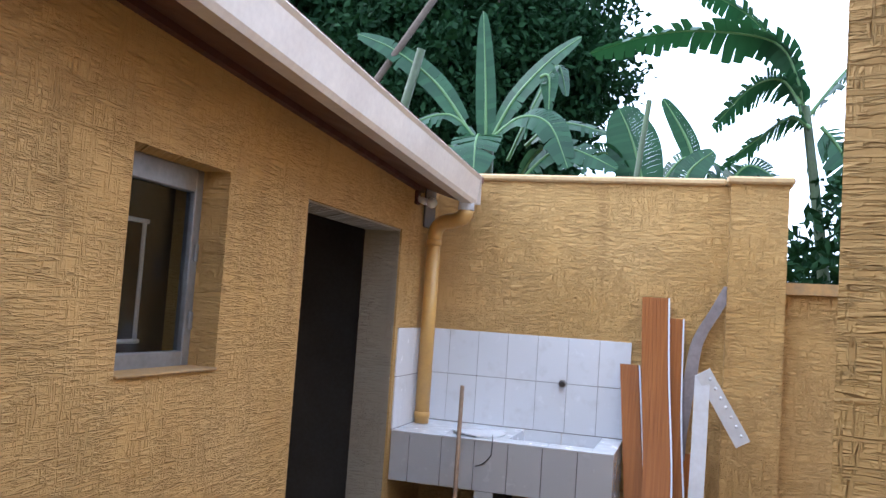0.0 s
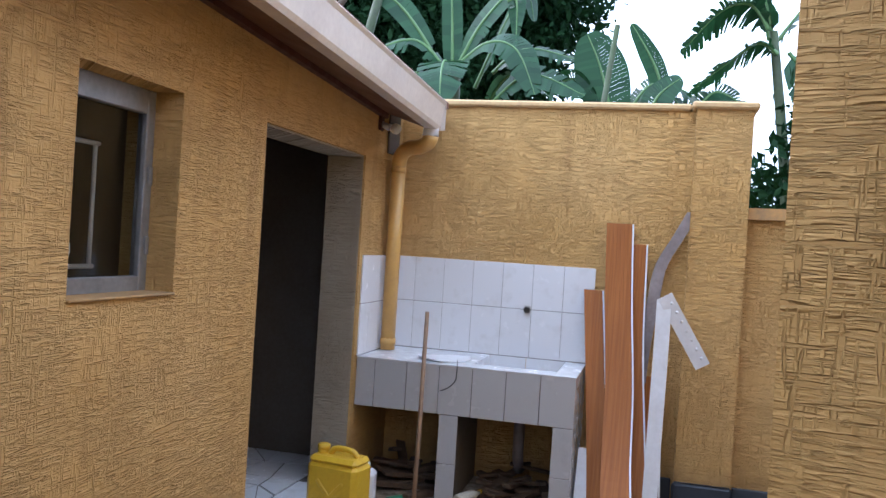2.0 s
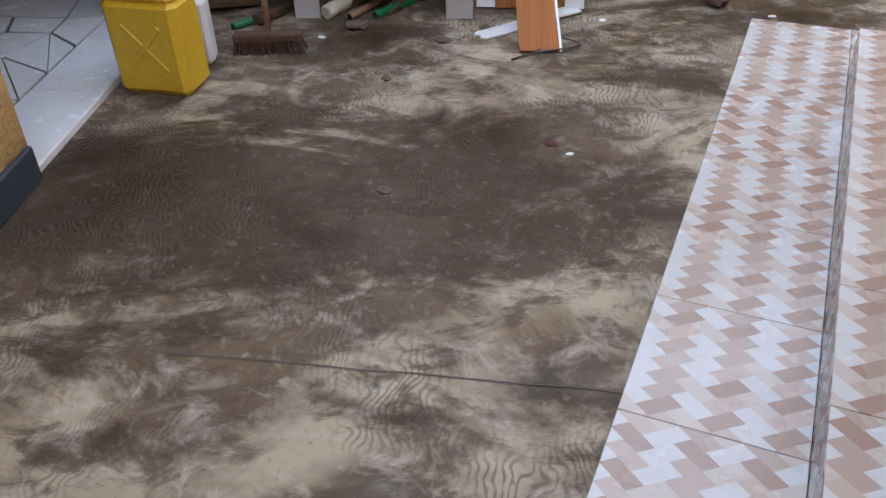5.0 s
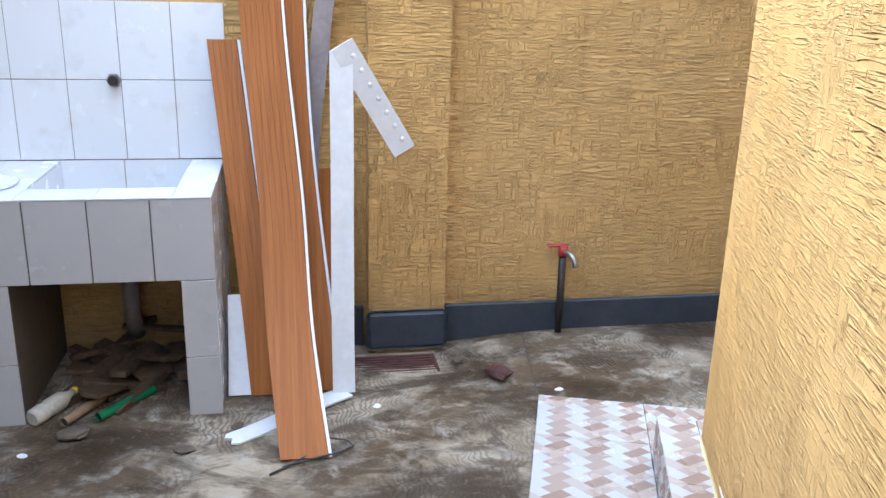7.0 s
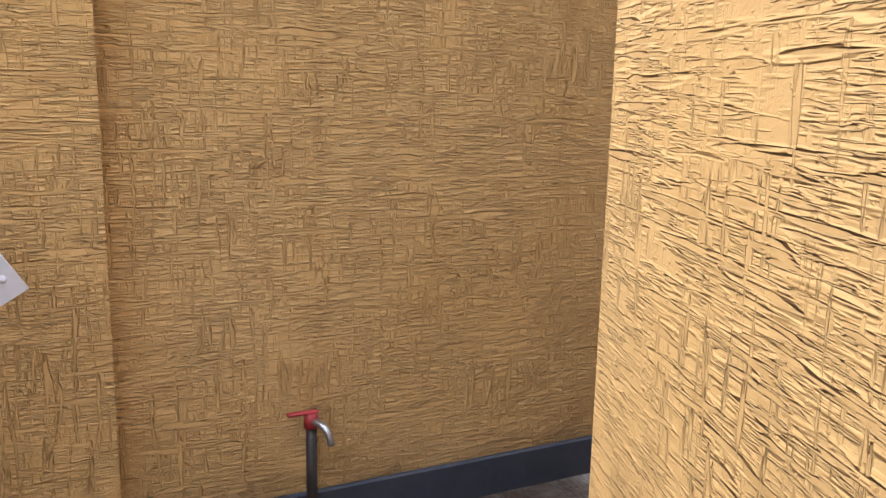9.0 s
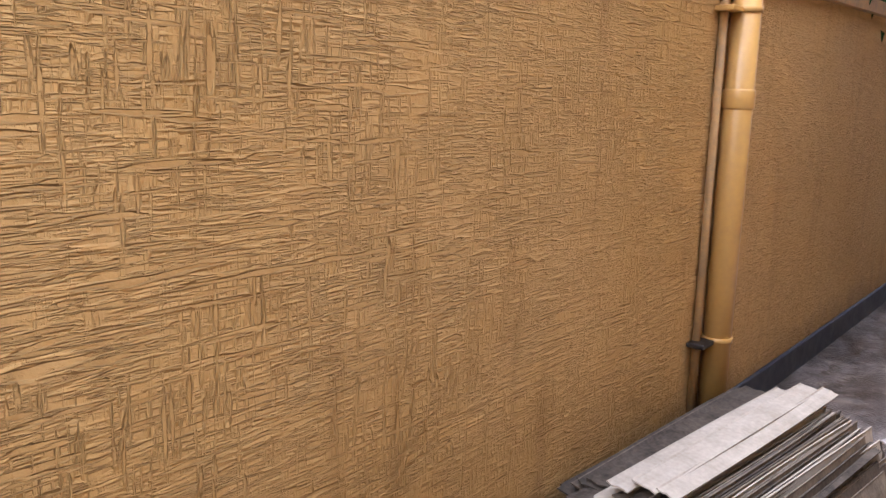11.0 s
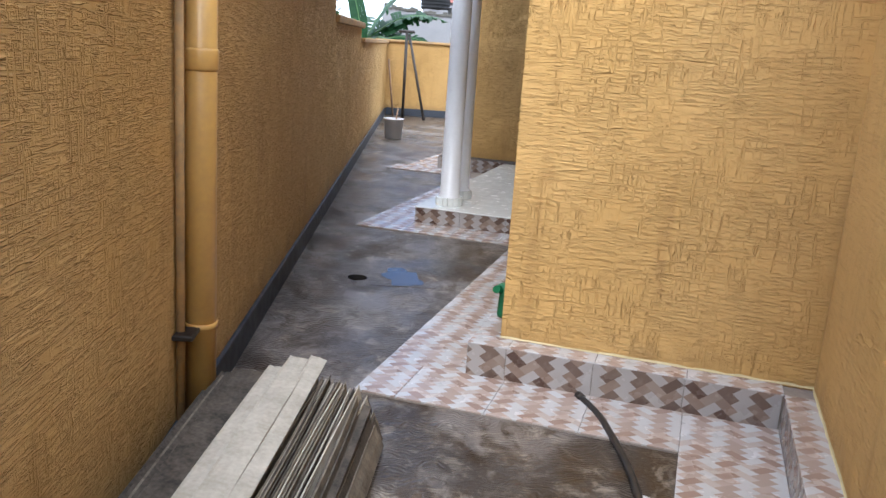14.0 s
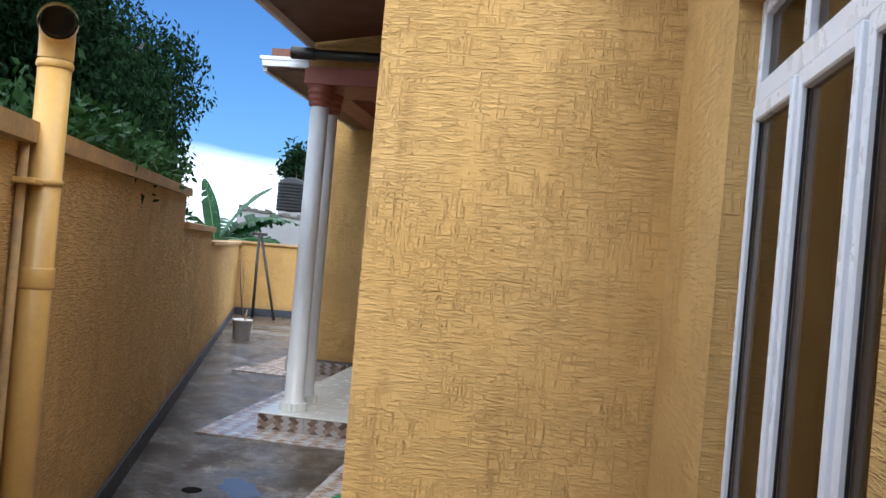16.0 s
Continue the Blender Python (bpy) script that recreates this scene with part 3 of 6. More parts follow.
structure("trim_sill", boxes(((FX + 0.016, WY1, WZ1 - 0.004), (XO + 0.012, WY2, WZ1 + 0.006), 0.003)), CAP, "worn plaster window sill", category="sill")


# eaves: soffit, fascia, gutter; all fall gently towards the downpipe
def fall(y):
    return -0.045 * (y - 2.5)


def sloped(bm, x0, x1, y0, y1, zl, zh, tilt=0.0):
    """A bar along y that follows the fall; tilt lowers its x1 side."""
    vs = []
    for y in (y0, y1):
        for x, d in ((x0, 0.0), (x1, -tilt)):
            for z in (zl, zh):
                vs.append(bm.verts.new((x, y, z + d + fall(y))))
    for f in ((0, 1, 3, 2), (4, 6, 7, 5), (0, 4, 5, 1), (2, 3, 7, 6), (0, 2, 6, 4), (1, 5, 7, 3)):
        bm.faces.new([vs[i] for i in f])


GX = -1.28
structure("trim_soffit", built(sloped, XO - 0.02, GX - 0.115, -4.0, 5.20, 2.478, 2.498, 0.10), SOFFIT, "oxblood brown soffit board under the eaves", category="soffit")
structure("trim_fascia", built(sloped, XO, XO + 0.035, -4.0, 5.20, 2.43, 2.478), FASCIA, "dark oxblood wooden batten under soffit", category="trim")
gut = thing("roof_gutter", "cream painted box gutter along the eaves", "gutter")


def gutter_bm(bm):
    prof = [(-0.115, 0.02), (-0.115, -0.16), (-0.095, -0.175), (-0.03, -0.175), (-0.018, -0.15), (-0.006, -0.06), (0.0, -0.02), (0.012, 0.0), (0.0, 0.012), (-0.012, 0.004), (-0.018, -0.06), (-0.035, -0.155), (-0.095, -0.155), (-0.103, 0.02)]
    ends = []
    for y in (-4.0, 5.19):
        ends.append([bm.verts.new((GX + a, y, 2.535 + b + fall(y))) for a, b in prof])
    n = len(prof)
    for k in range(n):
        bm.faces.new((ends[0][k], ends[0][(k + 1) % n], ends[1][(k + 1) % n], ends[1][k]))


part("channel", built(gutter_bm), GUTTER, gut)
zg = 2.535 + fall(5.18)
part("end_cap", boxes(((GX - 0.115, 5.19, zg - 0.172), (GX + 0.006, 5.198, zg + 0.008), 0.002)), GUTTER, gut)
structure("roof_outbuilding", built(sloped, -4.4, GX - 0.06, -4.2, 5.5, 2.56, 2.60, -0.0), ROOF, "sheet metal roof of the outbuilding", category="roof")


def arc(a, b, c, n=6):
    """Points of a smooth bend from a past b to c."""
    a, b, c = Vector(a), Vector(b), Vector(c)
    return [a.lerp(b, t).lerp(b.lerp(c, t), t) for t in (i / n for i in range(n + 1))]


PX, PY = -1.615, 5.36
down = thing("downpipe", "ochre painted downpipe with white outlet elbow in the corner", "pipe")
part("shaft", built(tube, [(PX, PY, 0.826), (PX, PY, 2.02)], 0.047, 16), PIPE_OCHRE, down)
part("elbow", built(tube, arc((PX, PY, 2.02), (PX, PY, 2.14), (PX + 0.13, PY - 0.10, 2.14)) + arc((PX + 0.15, PY - 0.115, 2.14), (PX + 0.262, PY - 0.205, 2.14), (PX + 0.262, PY - 0.205, 2.205)), 0.049, 16), PIPE_OCHRE, down)
part("outlet", built(tube, [(PX + 0.262, PY - 0.205, 2.20), (PX + 0.262, PY - 0.205, 2.29)], [0.051, 0.046], 16), FRAME_WHITE, down, "white plastic gutter outlet")
for z in (0.86, 1.98):
    part("collar", built(tube, [(PX, PY, z), (PX, PY, z + 0.04)], 0.051, 16), PIPE_OCHRE, down)
# dark plate painted in for the shadowed gap at the soffit end
structure("trim_shade_patch", boxes(((XO + 0.004, 5.30, 2.10), (XO + 0.018, 5.52, 2.36), 0.004)), INNER, "dark patch standing in for the shaded gap below the eaves", category="wall patch")

lamp = thing("wall_lamp", "bare white bulb in a rusty wall holder", "lamp")
LX, LY, LZ = XO, 5.14, 2.255
part("backplate", boxes(((LX, LY - 0.035, LZ - 0.03), (LX + 0.02, LY + 0.035, LZ + 0.09), 0.006)), RUST, lamp)
part("holder", built(tube, [(LX + 0.015, LY, LZ + 0.01), (LX + 0.06, LY - 0.01, LZ - 0.01), (LX + 0.085, LY - 0.015, LZ - 0.015)], [0.018, 0.022, 0.022], 12), FRAME_WHITE, lamp)
bulb = bmesh.new()
bmesh.ops.create_uvsphere(bulb, u_segments=14, v_segments=10, radius=0.034, matrix=Matrix.Translation((LX + 0.115, LY - 0.02, LZ - 0.02)))
part("bulb", bulb, BULB, lamp)
part("wire", built(tube, arc((LX + 0.006, LY, LZ + 0.09), (LX + 0.03, LY + 0.02, LZ + 0.11), (LX + 0.01, LY + 0.005, LZ + 0.16)), 0.004, 6), BLACK, lamp)

# ---- end wall with its pilaster, and the boundary wall ----
PIX1, PIX2, PIY = 0.240, 0.576, 5.530


def top_z(x):
    return 1.805 + 0.0155 * (x - 0.6)


structure("wall_end", boxes(((XO - T, YE, -0.06), (PIX1, YE + 0.2, 2.468)), ((PIX1, PIY, -0.06), (PIX2, YE + 0.2, 2.468))), OCHRE, "tall ochre stucco end wall with pilaster")
structure("trim_end_coping", boxes(((XO, YE - 0.035, 2.468), (PIX1 - 0.03, YE + 0.235, 2.511), 0.012), ((PIX1 - 0.03, PIY - 0.035, 2.468), (PIX2 + 0.03, YE + 0.235, 2.513), 0.012)), PALE_COPING, "thin pale ochre coping on the end wall", category="coping")
structure("baseboard_end", boxes(((-0.33, YE - 0.018, -0.05), (PIX1 - 0.015, YE, 0.15), 0.006), ((PIX1 - 0.012, PIY - 0.026, -0.022), (PIX2 + 0.012, PIY - 0.0005, 0.160), 0.02)), SLATE, "slate blue skirting round the pilaster foot", category="baseboard")


def long_wall(bm, x0, x1, z0a, z1a, z0b, z1b, y0, y1):
    vs = [bm.verts.new(p) for p in ((x0, y0, z0a), (x1, y0, z0b), (x1, y1, z0b), (x0, y1, z0a), (x0, y0, z1a), (x1, y0, z1b), (x1, y1, z1b), (x0, y1, z1a))]
    for f in ((0, 3, 2, 1), (4, 5, 6, 7), (0, 1, 5, 4), (1, 2, 6, 5), (2, 3, 7, 6), (3, 0, 4, 7)):
        bm.faces.new([vs[i] for i in f])


S1, S2, XFAR = 9.25, 12.4, 19.6
structure("wall_boundary", built(long_wall, PIX2, S1, 0, top_z(PIX2), 0, top_z(S1), YE, YE + 0.2), OCHRE, "long ochre stucco boundary wall of the passage")
structure("wall_boundary_2", boxes(((S1, YE, 0), (S2, YE + 0.2, 1.64))), OCHRE, "lower stepped stretch of ochre boundary wall")
structure("wall_boundary_3", boxes(((S2, YE, 0), (XFAR, YE + 0.2, 1.47))), OCHRE, "lowest stepped stretch of ochre boundary wall")
structure("wall_far", boxes(((XFAR, -6.0, 0), (XFAR + 0.2, YE + 0.2, 1.50))), OCHRE, "ochre wall closing the far end")
structure("trim_coping", built(long_wall, PIX2, S1 + 0.03, top_z(PIX2), top_z(PIX2) + 0.07, top_z(S1), top_z(S1) + 0.07, YE - 0.045, YE + 0.245), CAP, "weathered ochre coping on the boundary wall", category="coping")
structure("trim_coping_2", boxes(((S1 - 0.0 + 0.03, YE - 0.045, 1.64), (S2 + 0.03, YE + 0.245, 1.71), 0.008)), CAP, "weathered grey coping on lower wall", category="coping")
structure("trim_coping_3", boxes(((S2 + 0.03, YE - 0.045, 1.47), (XFAR - 0.05, YE + 0.245, 1.53), 0.008)), CAP, "weathered grey coping on lowest wall", category="coping")
structure("trim_coping_far", boxes(((XFAR - 0.05, -6.0, 1.50), (XFAR + 0.25, YE + 0.245, 1.55), 0.008)), CAP, "ochre coping on far wall", category="coping")
structure("baseboard_boundary", boxes(((PIX2 + 0.015, YE - 0.022, -0.05), (XFAR - 0.02, YE, 0.14), 0.006)), SLATE, "slate blue painted skirting along boundary wall", category="baseboard")
structure("baseboard_far", boxes(((XFAR - 0.022, -6.0, 0), (XFAR, YE - 0.03, 0.15), 0.006)), SLATE, "slate blue skirting along the far wall", category="baseboard")
structure("wall_south", boxes(((-4.2, -4.4, 0), (9.0, -4.2, 2.6))), OCHRE, "plain ochre wall closing the yard")

# ---- the house ----
HH = 3.3
WU1, WU2, WZB, WZT = 1.25, 2.6, 0.72, 2.46       # the north window
structure("wall_house_west", boxes(((0, -2.85, 0), (0.2, 0, HH))), OCHRE_FINE, "ochre stucco west wall of the house", HOUSE)
structure("wall_house_south", boxes(((0.2, -2.85, 0), (9.0, -2.65, HH))), OCHRE, "ochre stucco south wall of the house", HOUSE)
structure("wall_house_north", boxes(((0.2, -0.2, 0), (WU1, 0, HH)), ((WU1, -0.2, 0), (WU2, 0, WZB)), ((WU1, -0.2, WZT), (WU2, 0, HH)), ((WU2, -0.2, 0), (UF, 0, HH))), OCHRE_FINE, "ochre stucco north wall with tall window", HOUSE)
structure("wall_house_room", boxes(((UF, -0.2, 0), (UF + 0.2, WF, HH)), ((UF + 0.2, WF - 0.2, 0), (10.28, WF, HH))), OCHRE_FINE, "jutting ochre stucco room wall of the house", HOUSE)
structure("wall_house_far", boxes(((10.28, -2.85, 0), (10.48, 3.6, 3.5)), ((10.48, 3.4, 0), (14.0, 3.6, 3.5))), OCHRE, "far ochre wing of the house", HOUSE)
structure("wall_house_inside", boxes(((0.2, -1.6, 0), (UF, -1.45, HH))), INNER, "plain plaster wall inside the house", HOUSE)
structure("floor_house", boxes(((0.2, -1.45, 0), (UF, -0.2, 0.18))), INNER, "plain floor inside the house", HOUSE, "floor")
structure("ceiling_house", boxes(((0.0, -2.85, HH), (UF + 0.4, 0.0, HH + 0.06))), SOFFIT, "plain ceiling over the house", HOUSE, "ceiling")
structure("roof_house", boxes(((-0.15, -3.0, HH + 0.06), (7.0, 0.25, HH + 0.3)), ((UF - 0.1, 0.25, HH + 0.34), (7.0, 2.70, HH + 0.42))), ROOF, "brown sheet roof of the house", HOUSE, "roof")
# unseen roof and end wall, added to keep light off the south face
structure("roof_south_shade", boxes(((-0.12, -5.6, 2.50), (9.0, -2.86, 2.58))), ROOF, "unseen sheet roof added to shade the south wall", HOUSE, "roof")
structure("wall_south_shade", boxes(((8.8, -5.6, 0), (9.0, -2.86, 2.50))), OCHRE, "unseen ochre wall added under the shading roof", HOUSE)

# eaves over the jutting room: brown soffit with a pale edge board
soff = bmesh.new()
vs = [soff.verts.new(p) for p in ((UF - 0.1, 2.72, 3.34), (7.0, 2.72, 3.34), (7.0, WF, 3.56), (UF - 0.1, WF, 3.56), (UF - 0.1, 2.72, 3.36), (7.0, 2.72, 3.36), (7.0, WF, 3.58), (UF - 0.1, WF, 3.58))]
for f in ((0, 1, 2, 3), (4, 7, 6, 5), (0, 4, 5, 1), (1, 5, 6, 2), (2, 6, 7, 3), (3, 7, 4, 0)):
    soff.faces.new([vs[i] for i in f])
structure("trim_eaves_soffit", soff, SOFFIT, "brown board soffit under wide eaves", HOUSE, "soffit")
structure("trim_eaves_fascia", boxes(((UF - 0.1, 2.722, 3.28), (7.02, 2.76, 3.45), 0.006)), GUTTER, "cream fascia board at the eaves", HOUSE, "fascia")

# the north window: white frame, three tall casements and top lights
win2 = tagged(new("window_2"), "tall white framed casement window with brown curtain behind", "window", kind="structure")
win2.matrix_world = HOUSE
FV = -0.07
M1, M2, TR = 2.09, 1.615, 2.115


def bar(bm, u0, u1, z0, z1, d0=0.0, d1=0.05):
    box(bm, (u0, FV - d1, z0), (u1, FV + d0, z1), 0.005)


bm = bmesh.new()
bar(bm, WU1, WU1 + 0.04, WZB, WZT)
bar(bm, WU2 - 0.04, WU2, WZB, WZT)
bar(bm, WU1 + 0.04, WU2 - 0.04, WZB, WZB + 0.06)
bar(bm, WU1 + 0.04, WU2 - 0.04, WZT - 0.05, WZT)
bar(bm, WU1 + 0.04, WU2 - 0.04, TR + 0.02, TR + 0.09)
bar(bm, M1 - 0.018, M1 + 0.018, WZB + 0.06, TR + 0.02)
bar(bm, M1 - 0.018, M1 + 0.018, TR + 0.09, WZT - 0.05)
bar(bm, M2 - 0.020, M2 + 0.020, WZB + 0.06, TR + 0.02)
bar(bm, M2 - 0.020, M2 + 0.020, TR + 0.09, WZT - 0.05)
frame_ob = part("window_frame", bm, FRAME_WHITE, win2)
for u0, u1 in ((M1 + 0.018, WU2 - 0.04), (M2 + 0.020, M1 - 0.018), (WU1 + 0.04, M2 - 0.020)):
    bm = bmesh.new()
    z0, z1 = WZB + 0.065, TR + 0.015
    for a in ((u0 + 0.004, u0 + 0.032, z0, z1), (u1 - 0.032, u1 - 0.004, z0, z1), (u0 + 0.032, u1 - 0.032, z0, z0 + 0.05), (u0 + 0.032, u1 - 0.032, z1 - 0.05, z1)):
        bar(bm, *a, 0.012, 0.035)
    sash = part("casement", bm, FRAME_WHITE, win2)
    part("gasket", boxes(((u0 + 0.032, FV - 0.010, z0 + 0.05), (u0 + 0.036, FV - 0.003, z1 - 0.05)), ((u1 - 0.036, FV - 0.010, z0 + 0.05), (u1 - 0.032, FV - 0.003, z1 - 0.05))), BLACK, sash)
    g = part("pane", boxes(((u0 + 0.028, FV - 0.016, z0 + 0.045), (u1 - 0.028, FV - 0.010, z1 - 0.045))), TINTED, sash)
    g.visible_shadow = False
    g = part("pane", boxes(((u0, FV - 0.03, TR + 0.09), (u1, FV - 0.024, WZT - 0.05))), TINTED, win2)
    g.visible_shadow = False
part("window_sill", boxes(((WU1, FV + 0.004, WZB - 0.004), (WU2, 0.03, WZB + 0.012), 0.004)), TRIM_OCHRE, win2)
cur = bmesh.new()
rows = []
for i in range(2):
    rows.append([(WU1 - 0.1 + 1.6 * j / 180, FV - 0.18 + 0.030 * math.sin(j * 0.36 + 0.5 * math.sin(j * 0.11)) + 0.012 * math.sin(j * 0.13 + 1), 0.62 + i * 1.9) for j in range(181)])
sheet(cur, rows, 0.006)
for f in cur.faces:
    f.smooth = True
tagged(part("curtain", cur, CURTAIN, m=None), "brown curtain hanging in soft folds behind glass", "curtain").matrix_world = HOUSE

# plinth round the house, tiled; beds of the paving strips
plinth = structure("plinth", boxes(
    ((-P + 0.008, -2.85 - P, 0), (0.0, P - 0.008, HP - 0.008)), ((0.0, 0.0, 0), (UF - P + 0.008, P - 0.008, HP - 0.008)),
    ((UF - P + 0.008, 0.0, 0), (UF, WF + P - 0.008, HP - 0.008)), ((UF, WF, 0), (6.82, WF + P - 0.008, HP - 0.008))), PAVE_GROUT, "cement core of the tiled plinth", HOUSE, "plinth")
strip = structure("paving_strip", boxes(
    ((-P - SW, -2.85, -0.05), (-P, P + SW, 0.006)), ((-P, P, -0.05), (UF - P, P + SW, 0.006)), ((UF - P - SW, P + SW, -0.05), (UF - P, WF + P + SW, 0.006)),
    ((UF - P, WF + P, -0.05), (6.44, WF + P + SW, 0.006))), PAVE_GROUT, "dark grout bed under the paving strip", HOUSE, "paving")
G = 0.001


def tile_mesh(w, d, h, turned=False):
    """A tile in its own plane, its pattern along x, or along y when turned."""
    bm = boxes(((-w / 2 + G, -d / 2 + G, 0), (w / 2 - G, d / 2 - G, h), 0.0015))
    return mesh_of("tile", bm, TILE)


meshes = {}


def lay(parent, x, y, w, d, z=0.006, h=0.009, quarter=0):
    key = (round(w, 3), round(d, 3), h, quarter)
    if key not in meshes:
        meshes[key] = tile_mesh(*((d, w) if quarter else (w, d)), h)
    piece("tile", meshes[key], parent, pose(x, y, z, 0, 0, 90 * quarter))


def riser(parent, a, b, out, h=HP - 0.006):
    """Upright tiles from a to b, facing the way out."""
    a, b, out = Vector((*a, 0)), Vector((*b, 0)), Vector((*out, 0))
    way = (b - a).normalized()
    s = 0.0
    while s < (b - a).length - 0.02:
        w = min(0.4, (b - a).length - s)
        key = ("r", round(w, 3), round(h, 3))
        if key not in meshes:
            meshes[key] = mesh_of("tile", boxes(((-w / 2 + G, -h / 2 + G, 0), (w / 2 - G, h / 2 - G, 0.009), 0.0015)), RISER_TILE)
        m = Matrix((way, Vector((0, 0, 1)), way.cross(Vector((0, 0, 1))))).transposed().to_4x4()
        if (m.to_3x3() @ Vector((0, 0, 1))).dot(out) < 0:
            m = Matrix((-way, Vector((0, 0, 1)), (-way).cross(Vector((0, 0, 1))))).transposed().to_4x4()
        m.translation = a + way * (s + w / 2) - out * 0.009 + Vector((0, 0, h / 2 + 0.002))
        piece("tile", meshes[key], parent, m)
        s += 0.4


# the west strip and plinth
v = P + SW
first = True
while v > -2.85:
    d = 0.306 if first else 0.42
    lay(strip, -P - SW / 2, v - d / 2, SW, d, quarter=0)
    v -= d
    first = False
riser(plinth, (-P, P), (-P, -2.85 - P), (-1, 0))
v = P
while v > -2.85:
    lay(plinth, -P / 2, v - 0.2, P, 0.4, HP - 0.009)
    v -= 0.4
# the north strip
u = UF - P
while u > -P + 0.1:
    w = min(0.4, u + P)
    lay(strip, u - w / 2, P + SW / 2, w, SW, quarter=1)
    u -= 0.4
riser(plinth, (UF - P, P), (-P, P), (0, 1))
u = UF - P
while u > 0.02:
    w = min(0.4, u)
    lay(plinth, u - w / 2, P / 2, w, P, HP - 0.009, quarter=1)
    u -= 0.4
# along the jutting room
v = P + SW
while v < WF + P + SW - 0.02:
    d = min(0.4, WF + P + SW - v)
    lay(strip, UF - P - SW / 2, v + d / 2, SW, d, quarter=1)
    v += 0.4
riser(plinth, (UF - P, WF + P - 0.186), (UF - P, P), (-1, 0))
riser(plinth, (UF - P, WF + P), (UF - P, WF + P - 0.186), (-1, 0))
v = P
while v < WF + P - 0.02:
    d = min(0.4, WF + P - v)
    lay(plinth, UF - P / 2, v + d / 2, P, d, HP - 0.009, quarter=1)
    v += 0.4
u = UF - P
while u < 6.42:
    w = min(0.4, 6.44 - u)
    lay(strip, u + w / 2, WF + P + SW / 2, w, SW, quarter=1)
    u += 0.4
riser(plinth, (UF - P, WF + P), (6.82, WF + P), (0, 1))
u = UF
while u < 6.8:
    w = min(0.4, 6.82 - u)
    lay(plinth, u + w / 2, WF + P / 2, w, P, HP - 0.009, quarter=1)
    u += 0.4

# uneven line of pale yellow paint where the house wall meets the plinth
def seam(bm, a, b, out):
    a, b, out = Vector((*a, 0)), Vector((*b, 0)), Vector((*out, 0))
    k = max(8, int((b - a).length / 0.05))
    rs = random.Random(k)
    rows_ = []
    for i in range(k + 1):
        p = a.lerp(b, i / k)
        w, h = rs.uniform(0.005, 0.010), rs.uniform(0.005, 0.015)
        rows_.append([bm.verts.new((p + out * 0.001) + Vector((0, 0, HP + h))), bm.verts.new((p + out * 0.004) + Vector((0, 0, HP + 0.004))), bm.verts.new((p + out * w) + Vector((0, 0, HP + 0.002)))])
    for q, r in zip(rows_, rows_[1:]):
        for j in (0, 1):
            bm.faces.new((q[j], r[j], r[j + 1], q[j + 1]))


for a, b, out in (((0, -2.85), (0, 0.01), (-1, 0)), ((0, 0), (UF, 0), (0, 1)), ((UF, 0), (UF, WF), (-1, 0)), ((UF, WF), (6.8, WF), (0, 1))):
    structure("trim_seam", built(seam, a, b, out), SEAM, "pale yellow paint line along the tiled plinth", HOUSE, "trim")

# ---- the porch ----
PU, PV, PZ = 6.865, 2.880, 0.150
porch = structure("porch_floor", boxes(((PU + 0.01, WF, 0), (10.15, PV - 0.01, PZ - 0.008))), GROUT, "raised porch floor bed", HOUSE, "porch")
for i in range(8):
    for j in range(4):
        u0, v0 = PU + i * 0.42, PV - (j + 1) * 0.42
        u1, v1 = min(u0 + 0.42, 10.15), v0 + 0.42
        v0 = max(v0, WF)
        if v1 - v0 > 0.03:
            part("tile", boxes(((u0 + G - (0.008 if i == 0 else 0), v0 + G, PZ - 0.008), (u1 - G, v1 - G + (0.008 if j == 0 else 0), PZ + 0.002), 0.002)), PORCH_TILE, porch)
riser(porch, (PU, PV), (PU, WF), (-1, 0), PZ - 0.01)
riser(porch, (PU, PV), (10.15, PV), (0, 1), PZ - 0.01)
strip2 = structure("porch_paving_strip", boxes(((PU - 0.384, WF + P, -0.05), (PU, PV + 0.384, 0.006)), ((PU, PV, -0.05), (9.75, PV + 0.384, 0.006)), ((9.75, PV, -0.05), (10.15, 4.13, 0.006)), ((10.15, 3.73, -0.05), (14.0, 4.13, 0.006))), PAVE_GROUT, "grout bed of the porch paving", HOUSE, "paving")
v = PV + 0.384
while v > WF + P + 0.02:
    d = min(0.4, v - WF - P)
    lay(strip2, PU - 0.192, v - d / 2, 0.384, d, quarter=1)
    v -= 0.4
for i in range(7):
    lay(strip2, PU + 0.2 + i * 0.4, PV + 0.192, 0.4, 0.384, quarter=1)
for i in range(4):
    lay(strip2, 9.95, PV + 0.5 + i * 0.25, 0.4, 0.25, quarter=1)
for i in range(8):
    lay(strip2, 10.36 + i * 0.4, 3.93, 0.4, 0.4, quarter=1)
far_plinth = structure("far_plinth", boxes(((10.16, WF, 0), (10.28, 3.72, HP)), ((10.28, 3.6, 0), (14.0, 3.72, HP))), GROUT, "plinth of the far wing", HOUSE, "plinth")
riser(far_plinth, (10.15, 3.73), (10.15, PV), (-1, 0), 0.16)
riser(far_plinth, (10.15, 3.73), (14.0, 3.73), (0, 1), 0.16)


